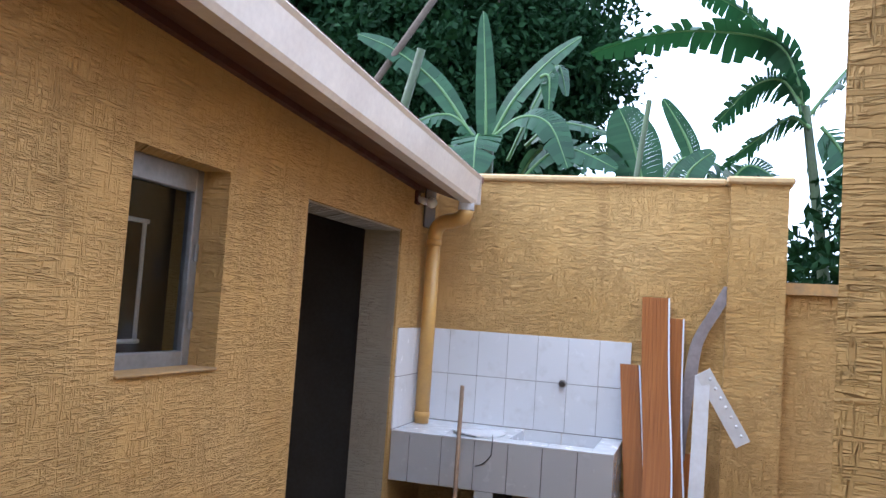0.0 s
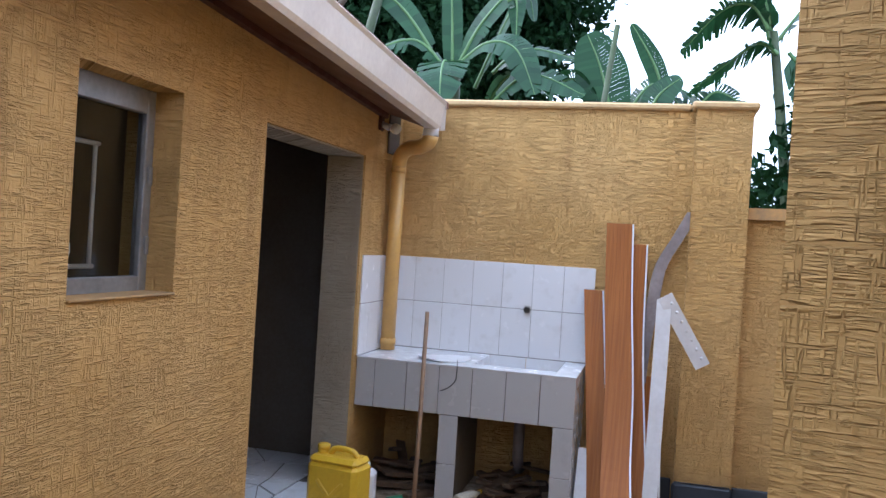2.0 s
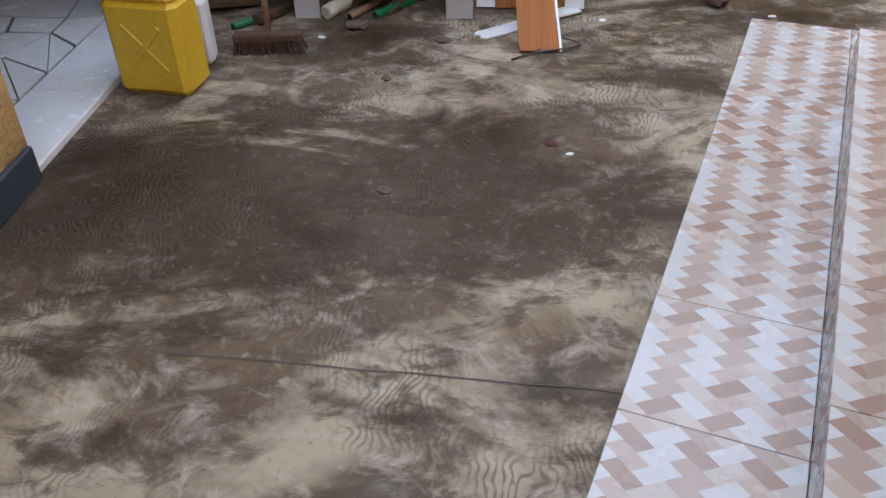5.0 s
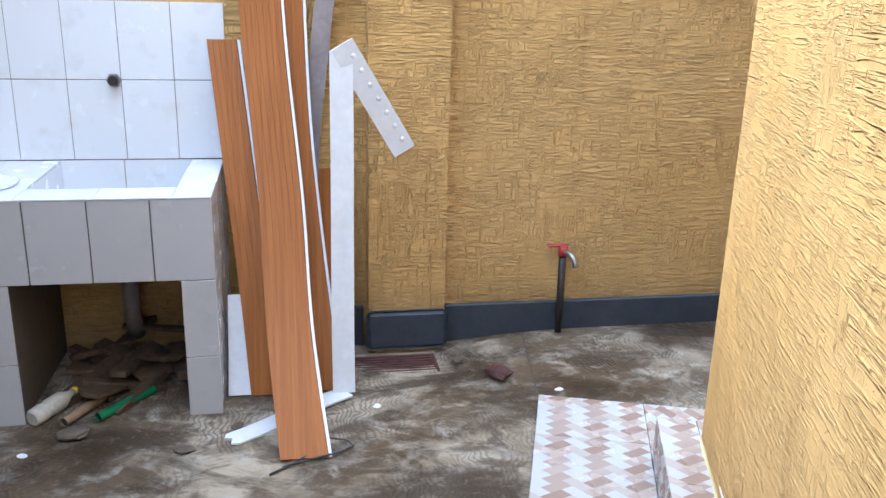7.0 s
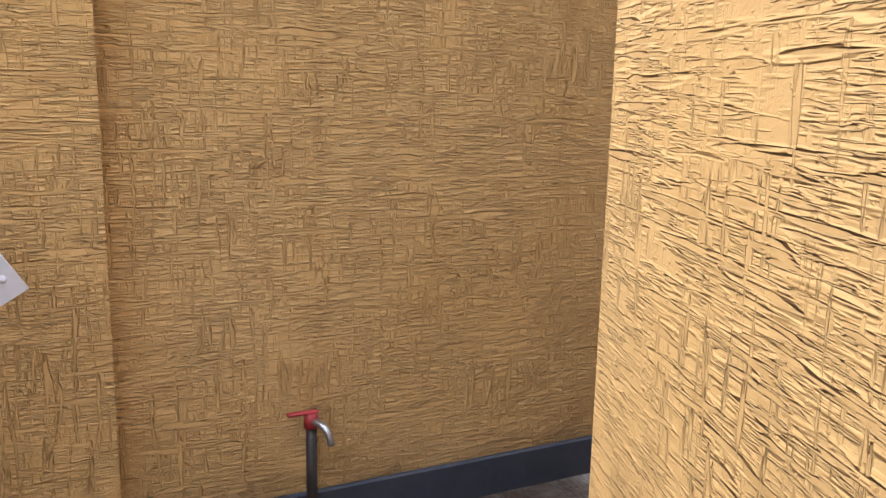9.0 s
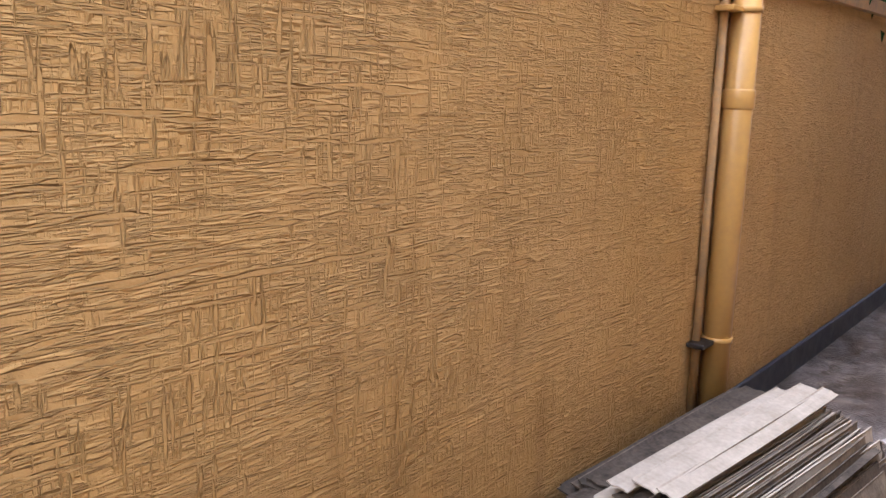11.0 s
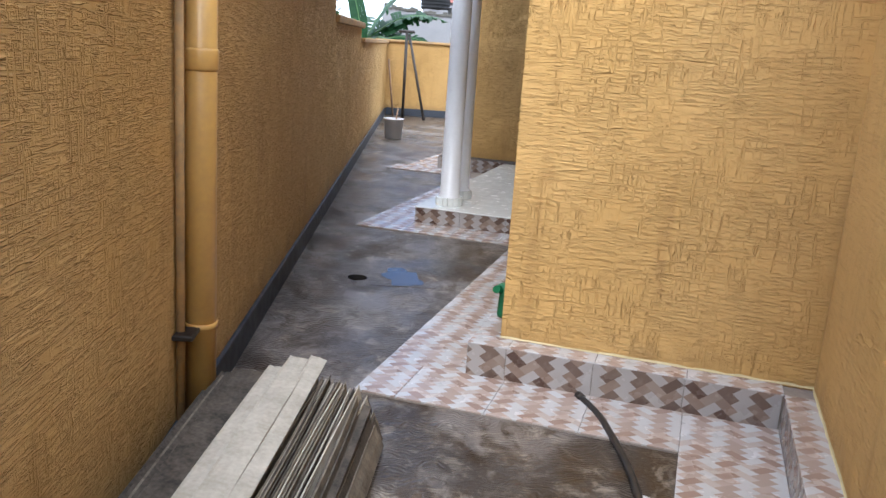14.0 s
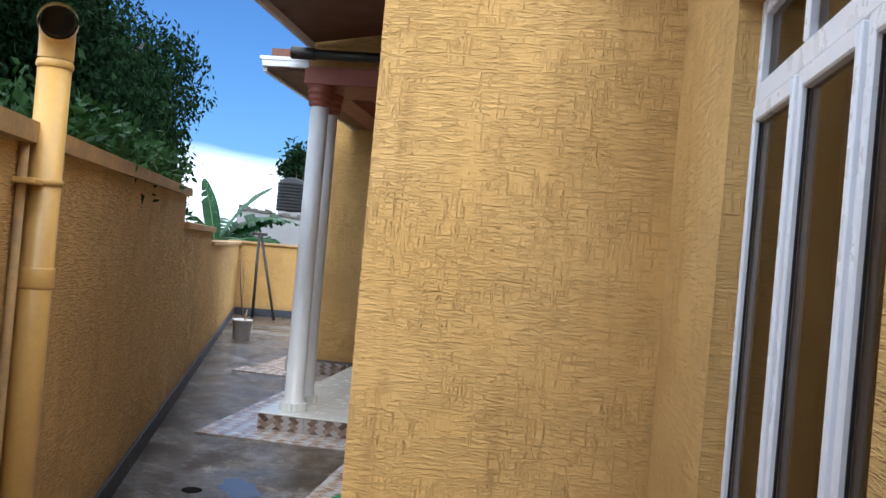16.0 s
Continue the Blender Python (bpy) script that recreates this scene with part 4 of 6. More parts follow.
def column(u, v):
    c = thing("porch_column", "round white painted porch column with brick red capital", "column", HOUSE @ pose(u, v, 0), "paired porch columns")
    part("shaft", built(lathe, (0, 0, PZ + 0.06), [(0.098, 0.0), (0.098, 0.02), (0.084, 0.035), (0.082, 1.3), (0.079, 2.60)], 28), COLUMN, c)
    bm = bmesh.new()
    for k in range(16):
        a = 2 * math.pi * k / 16
        box(bm, (0.098, -0.021, PZ + 0.002), (0.118, 0.021, PZ + 0.075), 0.003, Matrix.Rotation(a, 4, "Z"))
    lathe(bm, (0, 0, PZ + 0.002), [(0.1, 0.0), (0.1, 0.06)], 16)
    part("base", bm, PORCH_TILE, c, "ring of small pale tiles at the foot")
    part("capital", built(lathe, (0, 0, 2.80), [(0.080, 0.0), (0.098, 0.01), (0.102, 0.03), (0.092, 0.048), (0.104, 0.055), (0.110, 0.08), (0.098, 0.098), (0.112, 0.106), (0.120, 0.135), (0.108, 0.152), (0.125, 0.165), (0.125, 0.18)], 28), BRICK_RED, c, "brick red ringed capital")
    return c


column(7.11, 2.655)
column(7.52, 2.685)
structure("porch_beam", boxes(((6.98, WF, 2.98), (7.66, 2.78, 3.135), 0.008), ((7.66, 2.52, 2.98), (10.28, 2.78, 3.135), 0.008)), BRICK_RED, "brick red painted porch beam", HOUSE, "beam")
structure("wall_porch_frieze", boxes(((7.04, WF, 3.135), (7.2, 2.74, 3.56))), OCHRE, "ochre frieze wall above the porch beam", HOUSE)
structure("ceiling_porch", boxes(((7.2, WF, 3.14), (10.28, 2.6, 3.16))), GUTTER, "pale porch ceiling", HOUSE, "ceiling")
structure("roof_porch", boxes(((7.2, 2.6, 3.17), (10.28, 3.14, 3.19)), ((7.2, WF, 3.19), (10.28, 3.17, 3.32))), ROOF, "porch roof", HOUSE, "roof")
structure("trim_porch_soffit", boxes(((7.02, 2.74, 3.09), (10.28, 3.13, 3.11))), SOFFIT, "brown soffit of porch roof edge", HOUSE, "soffit")
structure("trim_porch_fascia", boxes(((6.98, 2.74, 3.112), (7.02, 3.17, 3.165), 0.004), ((6.975, 2.74, 3.165), (7.02, 3.19, 3.20), 0.004), ((7.02, 3.13, 3.07), (10.28, 3.17, 3.20), 0.004)), FRAME_WHITE, "white stepped fascia of the porch roof", HOUSE, "fascia")
spout = thing("rainwater_spout", "black plastic rainwater pipe stub under the eaves", "pipe", HOUSE)
part("pipe", built(tube, [(6.85, 1.5, 3.20), (6.85, 2.72, 3.205)], 0.042, 16), BLACK, spout)
part("socket", built(tube, [(6.85, 2.66, 3.205), (6.85, 2.86, 3.21)], [0.052, 0.056], 16, False), BLACK, spout)
structure("trim_spout_bracket", boxes(((6.83, WF, 3.16), (6.87, 1.52, 3.25), 0.004)), BLACK, "black bracket holding spout", HOUSE, "bracket")

# ---- wash sink ----
XS, YS, ZC, ZL = -0.346, 4.966, 0.82, 0.523
BX1, BX2, BY1 = -0.98, -0.475, 5.12
sink = thing("wash_sink", "tiled masonry wash sink with white top and grey front", "sink")
part("body", boxes(((XO + 0.004, YS + 0.009, ZL + 0.004), (BX1 - 0.01, YE - 0.004, ZC - 0.009)), ((BX2 + 0.01, YS + 0.009, ZL + 0.004), (XS - 0.009, YE - 0.004, ZC - 0.009)), ((BX1 - 0.01, YS + 0.009, ZL + 0.004), (BX2 + 0.01, BY1 - 0.01, ZC - 0.009)), ((BX1 - 0.01, BY1 - 0.01, ZL + 0.004), (BX2 + 0.01, YE - 0.004, ZL + 0.03))), GROUT, sink)
pitch = 0.2025
xs = [XO + 0.004] + [XS - pitch * k for k in range(6, -1, -1)]
for x0, x1 in zip(xs, xs[1:]):
    part("tile", boxes(((x0 + 0.002, YS, ZL), (x1 - 0.002, YS + 0.009, ZC - 0.003), 0.0015)), GREY_TILE, sink)
tops = [(XO + 0.004, -1.36), (-1.36, -1.17), (-1.17, BX1)]
for x0, x1 in tops:
    part("tile", boxes(((x0 + 0.001, YS, ZC - 0.008), (x1 - 0.001, YS + 0.30, ZC), 0.001)), WHITE_TILE, sink)
    part("tile", boxes(((x0 + 0.001, YS + 0.302, ZC - 0.008), (x1 - 0.001, YE - 0.004, ZC), 0.001)), WHITE_TILE, sink)
for x0, x1 in ((BX1, -0.73), (-0.73, BX2)):
    part("tile", boxes(((x0 + 0.001, YS, ZC - 0.008), (x1 - 0.001, BY1, ZC), 0.001)), WHITE_TILE, sink)
part("tile", boxes(((BX2 + 0.001, YS, ZC - 0.008), (XS, YS + 0.30, ZC), 0.001)), WHITE_TILE, sink)
part("tile", boxes(((BX2 + 0.001, YS + 0.302, ZC - 0.008), (XS, YE - 0.012, ZC), 0.001)), WHITE_TILE, sink)
BZ = 0.58
part("basin", boxes(((BX1 - 0.008, BY1 - 0.008, BZ), (BX1, YE - 0.004, ZC - 0.009)), ((BX2, BY1 - 0.008, BZ), (BX2 + 0.008, YE - 0.004, ZC - 0.009)), ((BX1, BY1 - 0.008, BZ), (BX2, BY1, ZC - 0.009)), ((BX1, BY1, BZ - 0.01), (BX2, YE - 0.012, BZ)), ((BX1, YE - 0.012, BZ), (-0.74, YE - 0.004, ZC)), ((-0.737, YE - 0.012, BZ), (BX2, YE - 0.004, ZC))), WHITE_TILE, sink)
part("strainer", built(lathe, (-0.73, 5.47, BZ), [(0.055, 0.0), (0.055, 0.006), (0.03, 0.012), (0.028, 0.045), (0.01, 0.05)], 16), BLACK, sink, "black rubber plug in the basin")
part("waste_pipe", built(tube, [(-0.73, 5.47, ZL), (-0.73, 5.47, 0.2), (-0.73, 5.55, 0.1)], 0.035, 12), GREY_PVC, sink)
for x0, x1 in ((XS - 0.117, XS), (-1.14, -1.026)):
    leg = part("leg", boxes(((x0 + 0.009, YS + 0.009, 0), (x1 - 0.009, YE - 0.02, ZL + 0.003))), INNER, sink)
    for z0, z1 in ((0.0, 0.229), (0.232, ZL - 0.003)):
        part("tile", boxes(((x0, YS, z0), (x1, YS + 0.009, z1), 0.0015)), GREY_TILE, leg)
for y0, y1 in ((YS + 0.01, YS + 0.21), (YS + 0.213, YS + 0.41), (YS + 0.413, YE - 0.02)):
    for z0, z1 in ((0.0, 0.229), (0.232, ZL - 0.003), (ZL, ZC - 0.009)):
        part("tile", boxes(((XS - 0.009, y0, z0), (XS, y1 - 0.002, z1), 0.0015)), GREY_TILE, sink)
# splashback tiles on the two walls
wall_end, wall_out = bpy.data.objects["wall_end"], bpy.data.objects["wall_outbuilding"]
XB = -0.321
for k in range(7):
    x1 = XB - 0.2020 * k
    x0 = max(x1 - 0.200, XO + 0.010)
    for z0, z1 in ((ZC + 0.004, 1.138), (1.141, 1.438)):
        part("tile", boxes(((x0, YE - 0.011, z0), (x1, YE - 0.0, z1), 0.0015)), WHITE_TILE, wall_end)
part("grout", boxes(((XO + 0.002, YE - 0.008, ZC), (XB - 0.003, YE - 0.001, 1.435))), GROUT, wall_end)
part("grout", boxes(((XO + 0.001, YS + 0.003, ZC), (XO + 0.006, YE - 0.012, 1.435))), GROUT, wall_out)
for y0, y1, z0, z1 in ((YS, YS + 0.30, 1.141, 1.438), (YS + 0.303, YE - 0.012, 1.141, 1.438), (YS, YS + 0.15, ZC + 0.004, 1.138), (YS + 0.153, YS + 0.40, ZC + 0.004, 1.138), (YS + 0.403, YE - 0.012, ZC + 0.004, 1.138)):
    part("tile", boxes(((XO, y0, z0), (XO + 0.010, y1, z1), 0.0015)), WHITE_TILE, wall_out)
nip = thing("pipe_stub", "capped dark metal pipe stub in white tiles", "pipe")
part("nut", built(tube, [(-0.749, YE - 0.011, 1.139), (-0.749, YE - 0.030, 1.139)], 0.028, 6), STEEL, nip)
part("plug", built(tube, [(-0.749, YE - 0.030, 1.139), (-0.749, YE - 0.058, 1.139)], [0.020, 0.017], 12), IRON, nip)
# thin white sheet lying on the counter, and its trailing wire
lid = bmesh.new()
bmesh.ops.create_circle(lid, cap_ends=True, radius=1, segments=28)
for v_ in lid.verts:
    a = math.atan2(v_.co.y, v_.co.x)
    r = 1 + 0.06 * math.sin(3 * a + 1)
    v_.co = Vector((-1.19 + 0.165 * r * math.cos(a), 5.17 + 0.14 * r * math.sin(a), ZC + 0.016 + 0.008 * math.sin(2 * a)))
top = bmesh.ops.extrude_face_region(lid, geom=lid.faces[:])
bmesh.ops.translate(lid, verts=[g for g in top["geom"] if isinstance(g, bmesh.types.BMVert)], vec=(0, 0, -0.007))
tagged(part("round_lid", lid, WHITE_PVC), "thin warped white lid lying on the tiled counter", "lid")
tagged(part("wire", built(tube, arc((-1.08, 5.10, ZC + 0.012), (-1.03, 4.90, ZC + 0.03), (-1.05, YS - 0.006, 0.74), 8) + arc((-1.05, YS - 0.006, 0.74), (-1.08, YS - 0.006, 0.68), (-1.14, YS - 0.005, 0.665), 6), 0.003, 6), BLACK), "thin dark wire hanging over the sink edge", "wire")

# standpipe tap at the boundary wall
tap = thing("yard_tap", "standpipe tap with red handle by the boundary wall", "tap")
TX, TY = 1.125, YE - 0.05
part("pipe", built(tube, [(TX, TY, -0.01), (TX, TY, 0.375)], 0.017, 12), IRON, tap)
part("valve", built(tube, [(TX, TY, 0.370), (TX, TY, 0.415)], [0.024, 0.020], 12), RED_PLASTIC, tap)
part("spout", built(tube, arc((TX, TY - 0.01, 0.390), (TX + 0.03, TY - 0.07, 0.400), (TX + 0.035, TY - 0.08, 0.335)), 0.011, 10), STEEL, tap)
part("handle", boxes(((TX - 0.075, TY - 0.012, 0.412), (TX + 0.02, TY + 0.008, 0.422), 0.003)), RED_PLASTIC, tap)
GZ = -0.036
grate = thing("drain_grate", "rusty red iron drain grate set in cement", "grate", pose(0.33, 5.325, GZ, 0, 0, 0))
part("rim", boxes(((-0.19, -0.13, 0.0), (0.19, -0.115, 0.014), 0.003), ((-0.19, 0.115, 0.0), (0.19, 0.13, 0.014), 0.003), ((-0.19, -0.115, 0.0), (-0.175, 0.115, 0.014), 0.003), ((0.175, -0.115, 0.0), (0.19, 0.115, 0.014), 0.003)), RUST, grate)
part("pan", boxes(((-0.175, -0.115, -0.02), (0.175, 0.115, 0.003))), BLACK, grate)
for k in range(9):
    y = -0.106 + k * 0.025
    part("slat", boxes(((-0.175, y, 0.002), (0.175, y + 0.011, 0.012), 0.002)), RUST, grate)

# ---- leaning cladding boards beside the sink ----


def leaning(name, label, path, width, mat, group, edge=True, grooves=7, thick=0.008):
    """A long board along points (left edge line), as wide as width along x, with grooves and a white tongue edge."""
    t = thing(name, label, "board", group=group)
    pts = [Vector(p) for p in path]
    fine = []
    for i in range(len(pts) - 1):
        p0, p1, p2, p3 = pts[max(i - 1, 0)], pts[i], pts[i + 1], pts[min(i + 2, len(pts) - 1)]
        for k in range(7):
            s = k / 7
            fine.append(0.5 * ((2 * p1) + (p2 - p0) * s + (2 * p0 - 5 * p1 + 4 * p2 - p3) * s * s + (3 * p1 - p0 - 3 * p2 + p3) * s ** 3))
    fine.append(pts[-1])
    cols = []
    for g in range(grooves):
        cols += [g / grooves, (g + 0.88) / grooves, (g + 0.94) / grooves]
    cols.append(1.0)
    rows = []
    for p in fine:
        rows.append([p + Vector((width * c, -0.0 + (0.0012 if j % 3 == 2 and grooves > 1 else 0.0), 0)) for j, c in enumerate(cols)])
    bm = bmesh.new()
    sheet(bm, rows, -thick)
    part("face", bm, mat, t)
    if edge:
        bm = bmesh.new()
        sheet(bm, [[p + Vector((width + 0.001 + w, 0.001, 0)) for w in (0.0, 0.010)] for p in fine], -thick * 0.8)
        part("tongue", bm, WHITE_PVC, t, "white tongue edge")
    return t


GRP = "leftover cladding boards"
leaning("cladding_board", "long bowed orange-brown wood-print plastic board leaning on wall", [(-0.27, 5.60, 1.735), (-0.245, 5.50, 1.25), (-0.20, 5.30, 0.72), (-0.180, 5.02, 0.30), (-0.137, 4.60, 0.005)], 0.160, WOOD_PVC, GRP)
leaning("cladding_board", "shorter wood-print plastic board leaning against the sink side", [(-0.385, 5.575, 1.30), (-0.33, 5.40, 0.80), (-0.285, 5.24, 0.40), (-0.25, 5.09, 0.004)], 0.115, WOOD_PVC, GRP, grooves=5)
leaning("cladding_board", "narrow wood-print plastic board leaning behind another", [(-0.10, 5.612, 1.61), (-0.085, 5.50, 1.0), (-0.040, 5.33, 0.45), (0.010, 5.10, 0.004)], 0.085, WOOD_PVC, GRP, grooves=4)
leaning("cladding_board", "short wood-print offcut standing against the wall", [(0.02, 5.60, 0.78), (0.03, 5.50, 0.40), (0.045, 5.36, 0.004)], 0.11, WOOD_PVC, GRP, grooves=4)
leaning("cladding_board", "white back of a plastic offcut at the sink foot", [(-0.33, 5.25, 0.36), (-0.332, 5.17, 0.16), (-0.335, 5.10, 0.003)], 0.085, WHITE_PVC, GRP, edge=False, grooves=1)
leaning("cladding_strip", "bent grey plastic strip leaning on the wall", [(0.22, 5.57, 1.83), (0.145, 5.57, 1.68), (0.045, 5.58, 1.48), (0.01, 5.58, 1.25), (-0.03, 5.585, 0.9), (-0.05, 5.59, 0.5)], 0.075, GREY_PVC, GRP, edge=False, grooves=1, thick=0.006)
strip_t = thing("folded_strip", "white plastic strip folded over twice, leaning on wall", "board", group=GRP)
bm = bmesh.new()
sheet(bm, [[Vector((x + w, y, z)) for w in (0.0, 0.085)] for x, y, z in ((0.072, 5.22, 1.29), (0.070, 5.19, 0.95), (0.064, 5.14, 0.55), (0.060, 5.09, 0.22), (0.060, 5.06, 0.012))], -0.010)
part("stem", bm, WHITE_PVC, strip_t)
bm = bmesh.new()
a, b = Vector((0.115, 5.205, 1.315)), Vector((0.355, 5.27, 0.915))
side = (b - a).cross(Vector((0, 1, 0))).normalized() * 0.045
sheet(bm, [[a.lerp(b, k / 6) + side * s for s in (1.0, 0.4, -0.4, -1.0)] for k in range(7)], 0.010)
top_flap = part("flap", bm, WHITE_PVC, strip_t)
for k in range(7):
    c = a.lerp(b, 0.12 + 0.13 * k) + side * 0.35 + Vector((0, -0.006, 0))
    bm = bmesh.new()
    bmesh.ops.create_uvsphere(bm, u_segments=10, v_segments=6, radius=0.011, matrix=Matrix.Translation(c))
    part("dimple", bm, WHITE_PVC, top_flap)
bm = bmesh.new()
a, b = Vector((0.11, 5.06, 0.014)), Vector((-0.30, 4.76, 0.012))
side = (b - a).cross(Vector((0, 0, 1))).normalized() * 0.042
sheet(bm, [[a.lerp(b, k / 6) + side * s + Vector((0, 0, 0.004 * math.sin(k))) + (b - a).normalized() * (0.02 * (j % 2) if k == 6 else 0) for j, s in enumerate((1.0, 0.5, 0.0, -0.5, -1.0))] for k in range(7)], 0.008)
part("foot", bm, WHITE_PVC, strip_t)
loop = [(-0.13, 4.56, 0.006), (-0.04, 4.57, 0.02), (0.06, 4.62, 0.012), (0.11, 4.66, 0.008), (0.09, 4.70, 0.01), (0.02, 4.69, 0.03), (-0.02, 4.64, 0.02), (-0.08, 4.58, 0.01), (-0.17, 4.52, 0.006)]
tagged(part("wire", built(tube, loop, 0.004, 6), BLACK), "loop of black wire at foot of boards", "wire")

# ---- jerrycan, jug and broom by the doorway ----
can = thing("jerrycan", "yellow plastic jerrycan standing on the cement", "jerrycan", pose(-1.49, 4.27, 0.0, 0, 0, -9))
bm = bmesh.new()
box(bm, (-0.150, -0.095, 0.0), (0.150, 0.095, 0.37), 0.028)
box(bm, (-0.142, -0.088, 0.35), (0.142, 0.088, 0.395), 0.02)
part("body", bm, YELLOW, can)
bm = bmesh.new()
for s in (-1, 1):
    box(bm, (-0.115, -0.004, -0.012), (0.115, 0.004, 0.012), 0.004, pose(0, -0.096, 0.19, 0, s * 48, 0))
part("cross_rib", bm, YELLOW, can)
part("handle", built(tube, arc((-0.055, 0, 0.38), (-0.055, 0, 0.428), (0.0, 0, 0.428)) + arc((0.03, 0, 0.428), (0.105, 0, 0.428), (0.105, 0, 0.38)), 0.016, 10), YELLOW, can)
part("neck", built(lathe, (-0.10, 0, 0.385), [(0.032, 0), (0.032, 0.03), (0.026, 0.034)], 16), YELLOW, can)
part("cap", built(lathe, (-0.10, 0, 0.415), [(0.035, 0), (0.035, 0.022), (0.030, 0.026)], 16), YELLOW, can)
jug = thing("plastic_jug", "dirty white plastic jug behind the jerrycan", "jug", pose(-1.45, 4.50, 0, 0, 0, 10))
bm = bmesh.new()
box(bm, (-0.085, -0.06, 0), (0.085, 0.06, 0.27), 0.02)
box(bm, (-0.05, -0.045, 0.26), (0.05, 0.045, 0.32), 0.02)
part("body", bm, WHITE_PVC, jug)
part("cap", built(lathe, (0.0, 0, 0.315), [(0.022, 0), (0.022, 0.025)], 14), WHITE_PVC, jug)
broom = thing("broom", "broom with brown head and weathered stick by the sink", "broom")
part("stick", built(tube, [(-1.17, 4.62, 0.06), (-1.195, 4.74, 0.5), (-1.235, 4.90, 1.13)], [0.013, 0.013, 0.012], 10), BROOM_WOOD, broom)
part("head", boxes(((-0.14, -0.028, 0.045), (0.14, 0.028, 0.085), 0.008, pose(-1.17, 4.60, 0, 0, 0, 4))), BROWN, broom, "dark red-brown broom head")
bm = bmesh.new()
for k in range(90):
    x, y = -0.135 + 0.27 * (k % 30) / 29, -0.02 + 0.02 * (k // 30)
    q = pose(-1.17, 4.60, 0, 0, 0, 4) @ Vector((x, y, 0.05))
    f = pose(-1.17, 4.60, 0, 0, 0, 4) @ Vector((x * 1.08 + rnd.uniform(-0.01, 0.01), y * 1.5 + rnd.uniform(-0.015, 0.015), 0.001))
    tube(bm, [q, f], 0.004, 4, False)
part("bristles", bm, BROWN, broom)

# ---- odds and ends under the sink ----
G2 = "scrap under the sink"
scraps = [(-1.36, 5.12, 0.03, 0.55, 0.07, 0.03, 24, 4), (-1.30, 5.22, 0.07, 0.50, 0.06, 0.025, 40, 8), (-1.22, 5.02, 0.02, 0.32, 0.055, 0.035, 62, 3), (-1.42, 5.35, 0.09, 0.45, 0.08, 0.02, 10, 6)]
rk = random.Random(17)
for k in range(26):     # a tangle of sticks and bits, deeper towards the wall
    f = rk.random()
    x0 = -1.40 if k % 3 == 0 else -0.75
    scraps.append((x0 + rk.uniform(-0.2, 0.22), 5.16 + 0.36 * f, 0.03 + 0.15 * f * rk.uniform(0.3, 1.0), rk.uniform(0.18, 0.42), rk.uniform(0.025, 0.08), rk.uniform(0.014, 0.04), rk.uniform(-80, 80), rk.uniform(-18, 18)))
for x, y, z, l, w, h, rz, rx in scraps:
    b_ = bmesh.new()
    box(b_, (-l / 2, -w / 2, -h / 2), (l / 2, w / 2, h / 2), 0.004)
    ob = tagged(part("timber_scrap", b_, SCRAP), "rough brown timber scrap lying under the sink", "wood scrap", G2)
    ob.matrix_world = pose(x, y, z, 0, rx, rz)
bot = thing("plastic_bottle", "squashed clear bottle with yellow mud under sink", "bottle", pose(-0.955, 5.03, 0.035, 0, 86, 60))
part("body", built(lathe, (0, 0, -0.09), [(0.025, 0), (0.034, 0.01), (0.034, 0.05), (0.030, 0.07), (0.034, 0.09), (0.033, 0.14), (0.014, 0.18), (0.013, 0.20)], 16), OLDBOARD, bot)
part("cap", built(lathe, (0, 0, 0.11), [(0.016, 0), (0.016, 0.018)], 14), YELLOW, bot)
for x, y, rz, mat, lab in ((-0.83, 5.05, 62, BROOM_WOOD, "rusty brown pipe offcut under the sink"), (-0.70, 5.06, 52, GREEN_PLASTIC, "green plastic pipe offcut under the sink"), (-1.30, 4.92, 48, GREEN_PLASTIC, "green plastic pipe offcut beside broom")):
    pipe_ = thing("pipe_offcut", lab, "pipe", pose(x, y, 0.018, 0, 0, rz))
    part("tube", built(tube, [(-0.13, 0, 0), (0.13, 0, 0)], 0.017, 12, False), mat, pipe_)
    part("bore", built(tube, [(-0.125, 0, 0), (0.125, 0, 0)], 0.013, 12, True), BLACK, pipe_)
